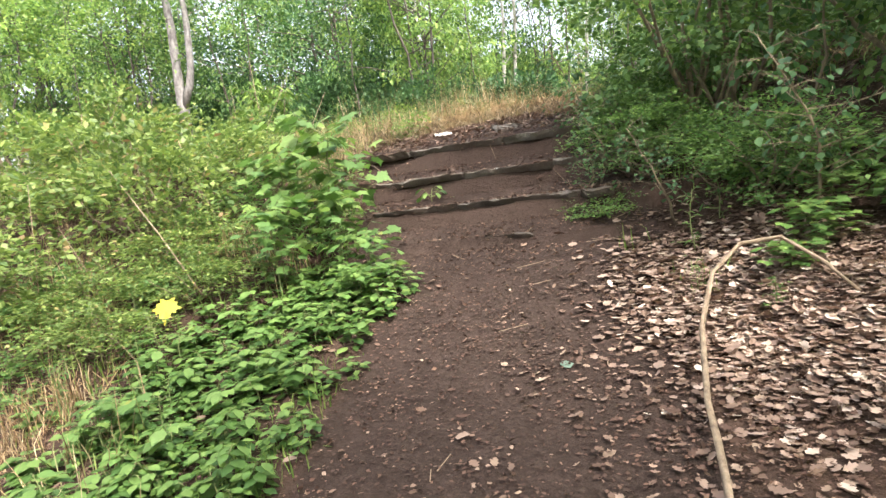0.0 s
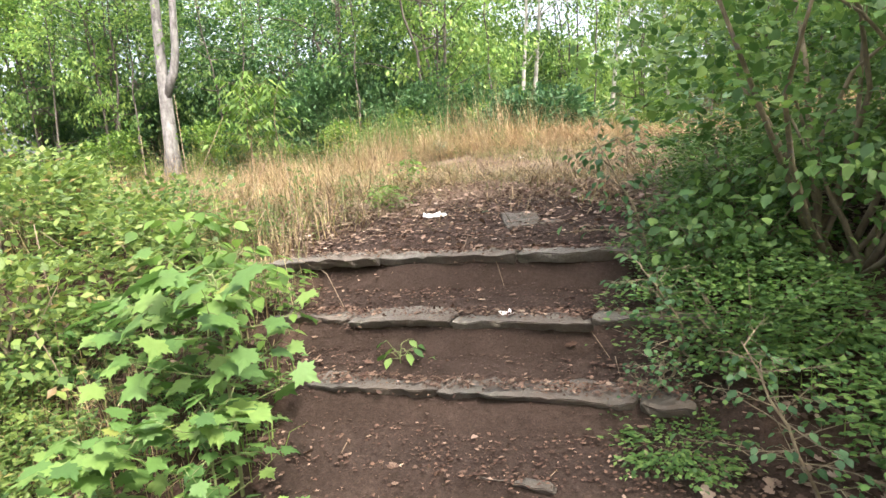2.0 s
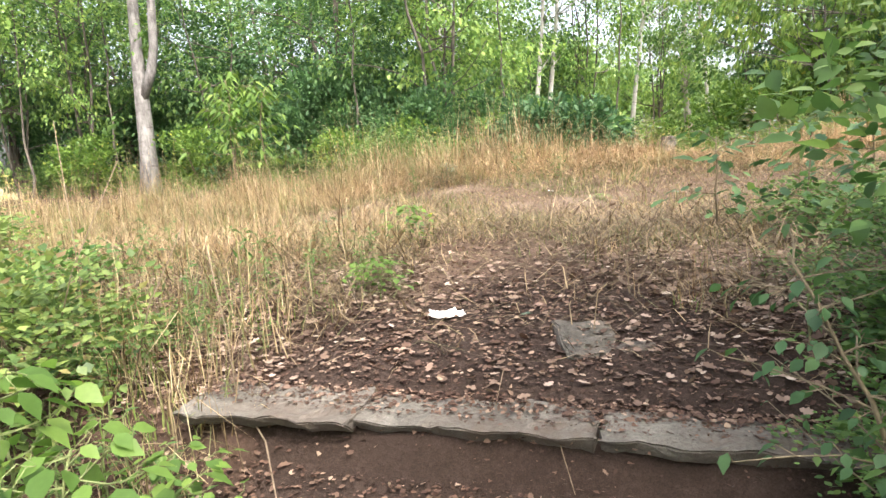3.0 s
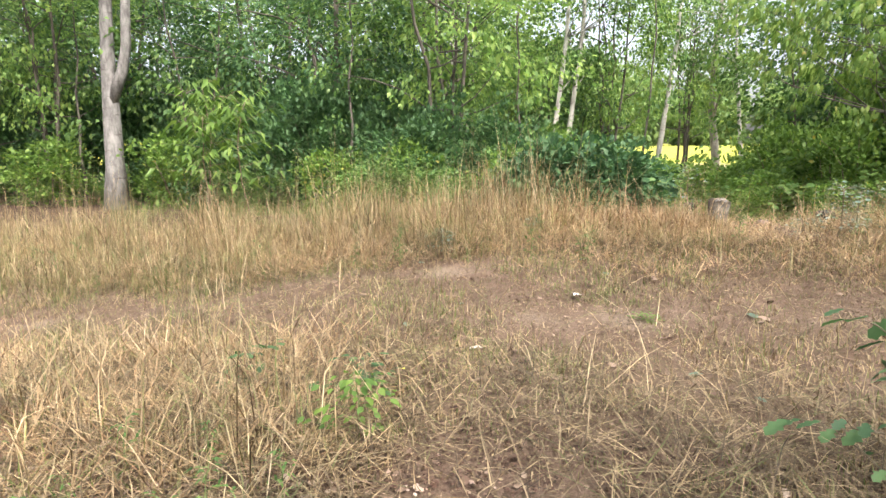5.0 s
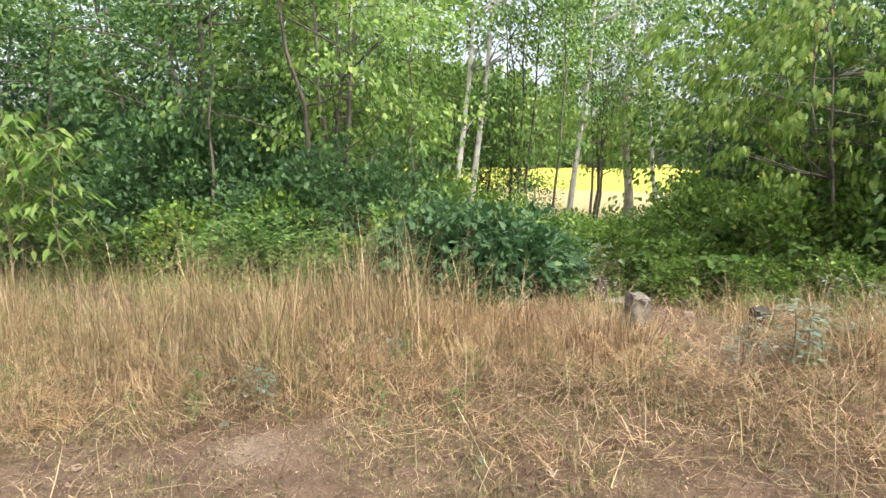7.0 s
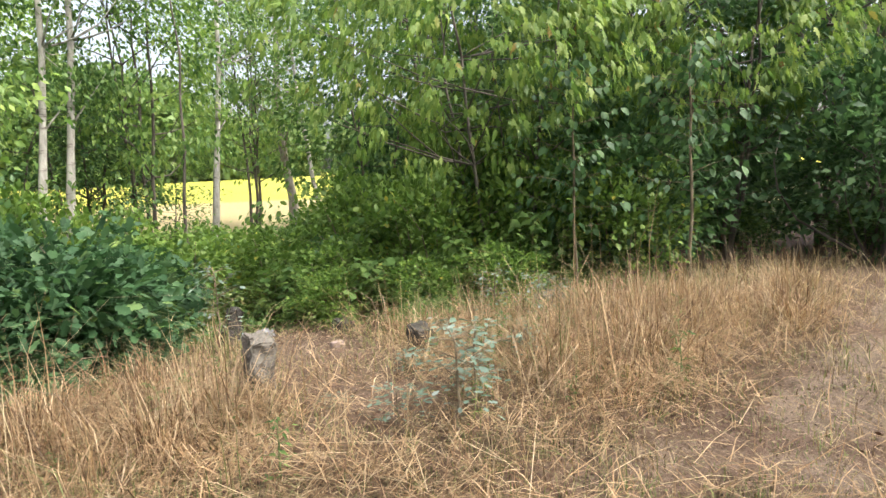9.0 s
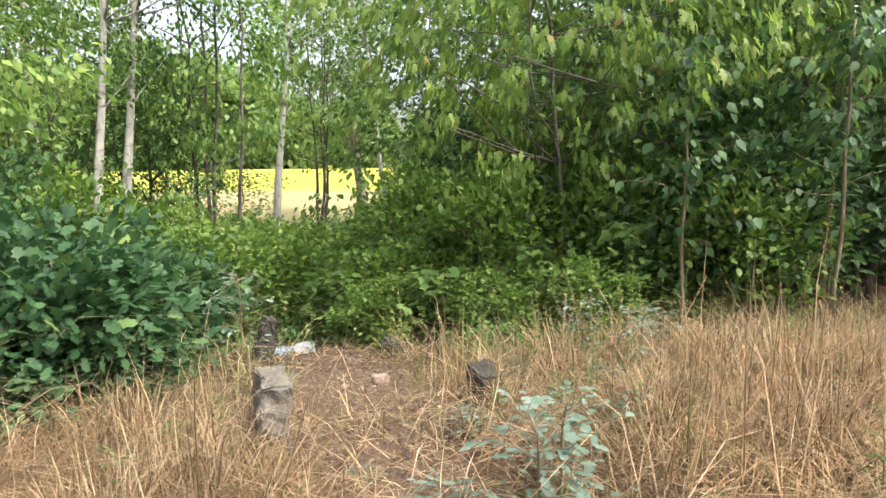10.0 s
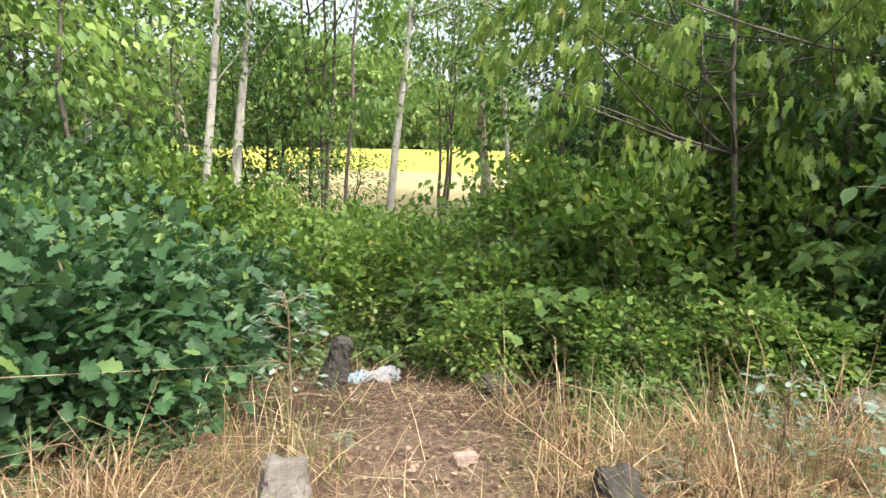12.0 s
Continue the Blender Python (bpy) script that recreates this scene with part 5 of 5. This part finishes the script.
stuff("leaf_crumbs", soup("leaf_crumbs", litter(120000, lambda x, y: (0.55 + 0.35 * wob(x, y, 0.3)) * (1 - ease(6.5, 7.5, y)), (-1.0, 0.6, 3.4, 7.2), (0.007, 0.026), KITE), KITE[1], LITTER_DARK), "crumbled dead leaves and chips on the path", "dead leaves")


def twig_bits(n, box, length, keep):
    x, y = rng.uniform(box[0], box[2], n), rng.uniform(box[1], box[3], n)
    ok = rng.random(n) < keep(x, y)
    x, y = x[ok], y[ok]
    w = rng.uniform(0, math.pi, len(x))
    L = rng.uniform(*length, len(x))
    a = np.stack([x, y, height(x, y) + 0.008], -1)
    bx, by = x + np.cos(w) * L, y + np.sin(w) * L
    b = np.stack([bx, by, height(bx, by) + 0.012], -1)
    s = np.stack([-np.sin(w), np.cos(w), np.zeros(len(w))], -1) * 0.0016
    up = np.array([0, 0, 0.003])
    return np.stack([a - s, a + s, a + up, b - s, b + s, b + up], 1)


stuff("twigs", soup("twigs", twig_bits(420, (-1, 0.6, 4, 7.5), (0.03, 0.16), lambda x, y: np.full_like(x, 0.6)), [(0, 3, 5), (0, 5, 2), (1, 2, 5), (1, 5, 4)], STICK), "thin dry twigs lying on the soil", "twigs")

# ---- single things ----


def make_stick():
    """The arched dry branch beside the path."""
    pts = [(2.27, 1.5, 0.03), (2.31, 1.85, 0.06), (2.33, 2.15, 0.07), (2.38, 2.45, 0.14), (2.47, 2.66, 0.22), (2.6, 2.76, 0.25), (2.74, 2.74, 0.22), (2.86, 2.66, 0.12), (2.95, 2.6, 0.02)]
    P = [(x, y, float(height(x, y)) + z) for x, y, z in pts]
    fine = [np.array(P[0])]
    for a, b in zip(P[:-1], P[1:]):
        fine += [np.array(a) + (np.array(b) - np.array(a)) * u for u in (0.5, 1.0)]
    V, Fs = tube(fine, np.linspace(0.012, 0.006, len(fine)), 7, 0.08)
    tagged(new("fallen_branch", mesh_of("fallen_branch", V, Fs, STICK, True)), "pale arched dry branch lying on dead leaves", "branch")


make_stick()


def lone(name, pts, radius, label):
    V, Fs = tube([(x, y, float(height(x, y)) + z) for x, y, z in pts], np.linspace(radius, radius * 0.5, len(pts)), 5, 0.05)
    tagged(new(name, mesh_of(name, V, Fs, STICK, True)), label, "stalk")


lone("dry_stalk", [(0.1, 5.12, 0.06), (0.4, 4.85, 0.10), (0.62, 4.55, 0.06)], 0.004, "dry stalk hanging over the top step")
lone("dry_stalk", [(0.18, 5.05, -0.1), (0.15, 5.06, 0.3), (0.1, 5.07, 0.62)], 0.004, "thin dry stalk upright by the steps")
lone("dry_stalk", [(-0.5, 3.9, 0.02), (-0.7, 4.1, 0.35), (-0.95, 4.3, 0.7)], 0.005, "thin dry stalk leaning in the bank's bushes")
lone("dry_stalk", [(-0.1, 3.1, 0.05), (-0.45, 3.3, 0.35), (-0.9, 3.5, 0.75)], 0.006, "thin dry stalk leaning in the bank's bushes")

for k in range(30):
    sx, sy = rng.uniform(1.2, 5.6), rng.uniform(11.0, 13.2)
    if down_path(sx, sy) < 0.4:
        w, hh, far_off = rng.uniform(0, 6.28), rng.uniform(0.1, 0.45), rng.uniform(0.35, 0.8)
        cx, cy = math.cos(w) * far_off, math.sin(w) * far_off
        ob = lone("long_straw", [(sx, sy, 0), (sx + cx * 0.4, sy + cy * 0.4, hh * 0.8), (sx + cx * 0.75, sy + cy * 0.75, hh), (sx + cx, sy + cy, hh * 0.9)], 0.0028, "long pale straw leaning across the dead grass")

for k in range(14):
    sx, sy = rng.uniform(-2.4, -0.2), rng.uniform(2.6, 5.4)
    dx, dy, hh = rng.normal(0, 0.18), rng.normal(0, 0.12), rng.uniform(0.5, 1.1)
    lone("dry_stalk", [(sx, sy, 0), (sx + dx * 0.5, sy + dy * 0.5, hh * 0.55), (sx + dx * 1.2, sy + dy, hh)], 0.0035, "thin dry stalk standing among the bank's bushes")

for mx, my, w, d, h, turn, lab in ((2.4, 11.86, 0.14, 0.34, 0.33, 5, "weathered grey concrete block at the path's edge"), (2.27, 13.72, 0.13, 0.17, 0.33, 12, "crumbling dark mossy concrete post leaning beside the path"),
                                   (3.5, 12.02, 0.14, 0.28, 0.16, -4, "dark weathered concrete block half hidden in grass"), (5.2, 13.1, 0.36, 0.22, 0.13, 30, "grey broken concrete lump under the bushes"),
                                   (3.3, 13.7, 0.16, 0.2, 0.1, 20, "dark weathered stone at the foot of the path")):
    ob = tagged(new("concrete_block", block_mesh("concrete_block", w, d, h + 0.06, CONCRETE_DARK if "dark" in lab else CONCRETE_GREY, 0.034 if "crumbling" in lab else 0.022, 0.025)), lab, "block", "blocks beside the path")
    ob.matrix_basis = pose(mx, my, float(height(mx, my)) - 0.06, -9 if "leaning" in lab else 3, 17 if "leaning" in lab else 2, turn)
ob = tagged(new("brick", block_mesh("brick", 0.1, 0.06, 0.05, BRICK, 0.004, 0.03)), "worn pinkish brick lying on the path", "brick")
ob.matrix_basis = pose(3.02, 12.54, float(height(3.02, 12.54)) - 0.005, 4, 3, 15)


def crumpled(name, w, d, x, y, turn, material, label, category, lift=0.03, n=9, seed=3.0):
    """A crumpled thin piece of rubbish with folds, lying on the ground."""
    V, Fs = [], []
    for j in range(n):
        for i in range(n):
            u, v = i / (n - 1) - 0.5, j / (n - 1) - 0.5
            edge = 1 - 0.35 * noise.noise((u * 6 + seed, v * 6, seed))
            fold = lift * (0.5 + noise.noise((u * 5, v * 7, seed)) + 0.5 * noise.noise((u * 13, v * 12, seed)))
            V.append((u * w * edge, v * d * edge, max(fold, 0.002)))
    Fs = [(j * n + i, j * n + i + 1, (j + 1) * n + i + 1, (j + 1) * n + i) for j in range(n - 1) for i in range(n - 1)]
    ob = tagged(new(name, mesh_of(name, V, Fs, material)), label, category)
    so = ob.modifiers.new("thick", "SOLIDIFY")
    so.thickness = 0.002
    ob.matrix_basis = pose(x, y, float(height(x, y)) + 0.012, 5, 0, turn)


crumpled("paper_scrap", 0.15, 0.055, 0.83, 5.65, 10, PAPER, "crumpled white paper scrap on the soil", "paper")
crumpled("paper_scrap", 0.06, 0.05, 1.44, 4.55, 30, PAPER, "small pale paper scrap lying on the step", "paper", 0.015, 5, 5.0)
crumpled("plastic_bag", 0.3, 0.18, 2.56, 14.1, 10, PLASTIC, "crumpled grey-white plastic bag in the grass", "bag", 0.045, 13, 8.0)
crumpled("plastic_scrap", 0.14, 0.1, 2.43, 13.98, 60, BLUE, "bluish plastic scrap beside the bag", "rubbish", 0.06, 7, 2.0)
SCRAP = [(-3.2, 10.3, 0.09), (-3.85, 10.57, 0.07), (1.08, 8.95, 0.09), (0.49, 8.04, 0.08), (0.02, 8.3, 0.08), (-0.5, 8.9, 0.06), (1.55, 8.35, 0.08), (1.3, 7.9, 0.06), (0.3, 8.75, 0.06), (-0.9, 8.1, 0.09), (-1.6, 9.6, 0.06),
         (0.75, 5.35, 0.05), (1.15, 5.62, 0.06), (0.55, 6.1, 0.06), (1.39, 3.97, 0.04), (1.5, 2.1, 0.06), (1.9, 2.45, 0.07), (0.95, 2.0, 0.06), (1.15, 3.3, 0.05)]
SCRAP += [(rng.uniform(-2.5, 3.2), rng.uniform(7.3, 10.4), rng.uniform(0.04, 0.09)) for _ in range(34)]
for k, (sx, sy, sz) in enumerate(SCRAP):
    L = leaves(np.zeros((1, 3)), np.array([[math.cos(k * 2.1), math.sin(k * 2.1), 0.05]]), [sz], CURL, (0, 0, 1), 0.1)
    ob = tagged(new("pale_leaf", soup("pale_leaf", L, CURL[1], PAPER if k < 4 else LITTER_PALE_LIT if k % 4 else LEAF_PALE)), "single pale dry leaf lying on the ground", "leaf", "pale fallen leaves")
    ob.matrix_basis = pose(sx, sy, float(height(sx, sy)) + 0.012)

plum_me = bpy.data.meshes.new("plum")
bm = bmesh.new()
bmesh.ops.create_uvsphere(bm, u_segments=10, v_segments=7, radius=0.014)
for v in bm.verts:
    v.co.z *= 1.12 - 0.25 * (v.co.z > 0.011)
bm.to_mesh(plum_me)
bm.free()
plum_me.materials.append(FRUIT)
plum_me.polygons.foreach_set("use_smooth", [True] * len(plum_me.polygons))
for px, py in ((1.55, 1.55), (1.72, 1.62), (1.35, 1.42), (1.85, 1.5), (1.2, 1.6), (1.62, 1.75), (1.5, 1.45)):
    ob = tagged(new("yellow_plum", plum_me), "small yellow plum fallen on the path", "fruit", "fallen plums")
    ob.matrix_basis = pose(px, py, float(height(px, py)) + 0.011)


def lone_leaf(name, x, y, z, size, shape, material, label, way):
    L = leaves(np.zeros((1, 3)), np.array([way], float), [size], shape, (0, 0, 1), 0.2)
    ob = tagged(new(name, soup(name, L, shape[1], material)), label, "leaf")
    ob.matrix_basis = pose(x, y, float(height(x, y)) + z)


lone_leaf("yellow_leaf", -0.03, 2.72, 0.24, 0.125, PALM, LEAF_YELLOW, "bright yellow maple leaf caught among nettles", (0.1, -0.55, -0.8))
lone_leaf("yellow_leaf", 0.33, 7.3, 0.16, 0.05, OVAL, LEAF_YELLOW, "small yellow leaf on a dark sapling", (0.3, -0.4, 0.2))
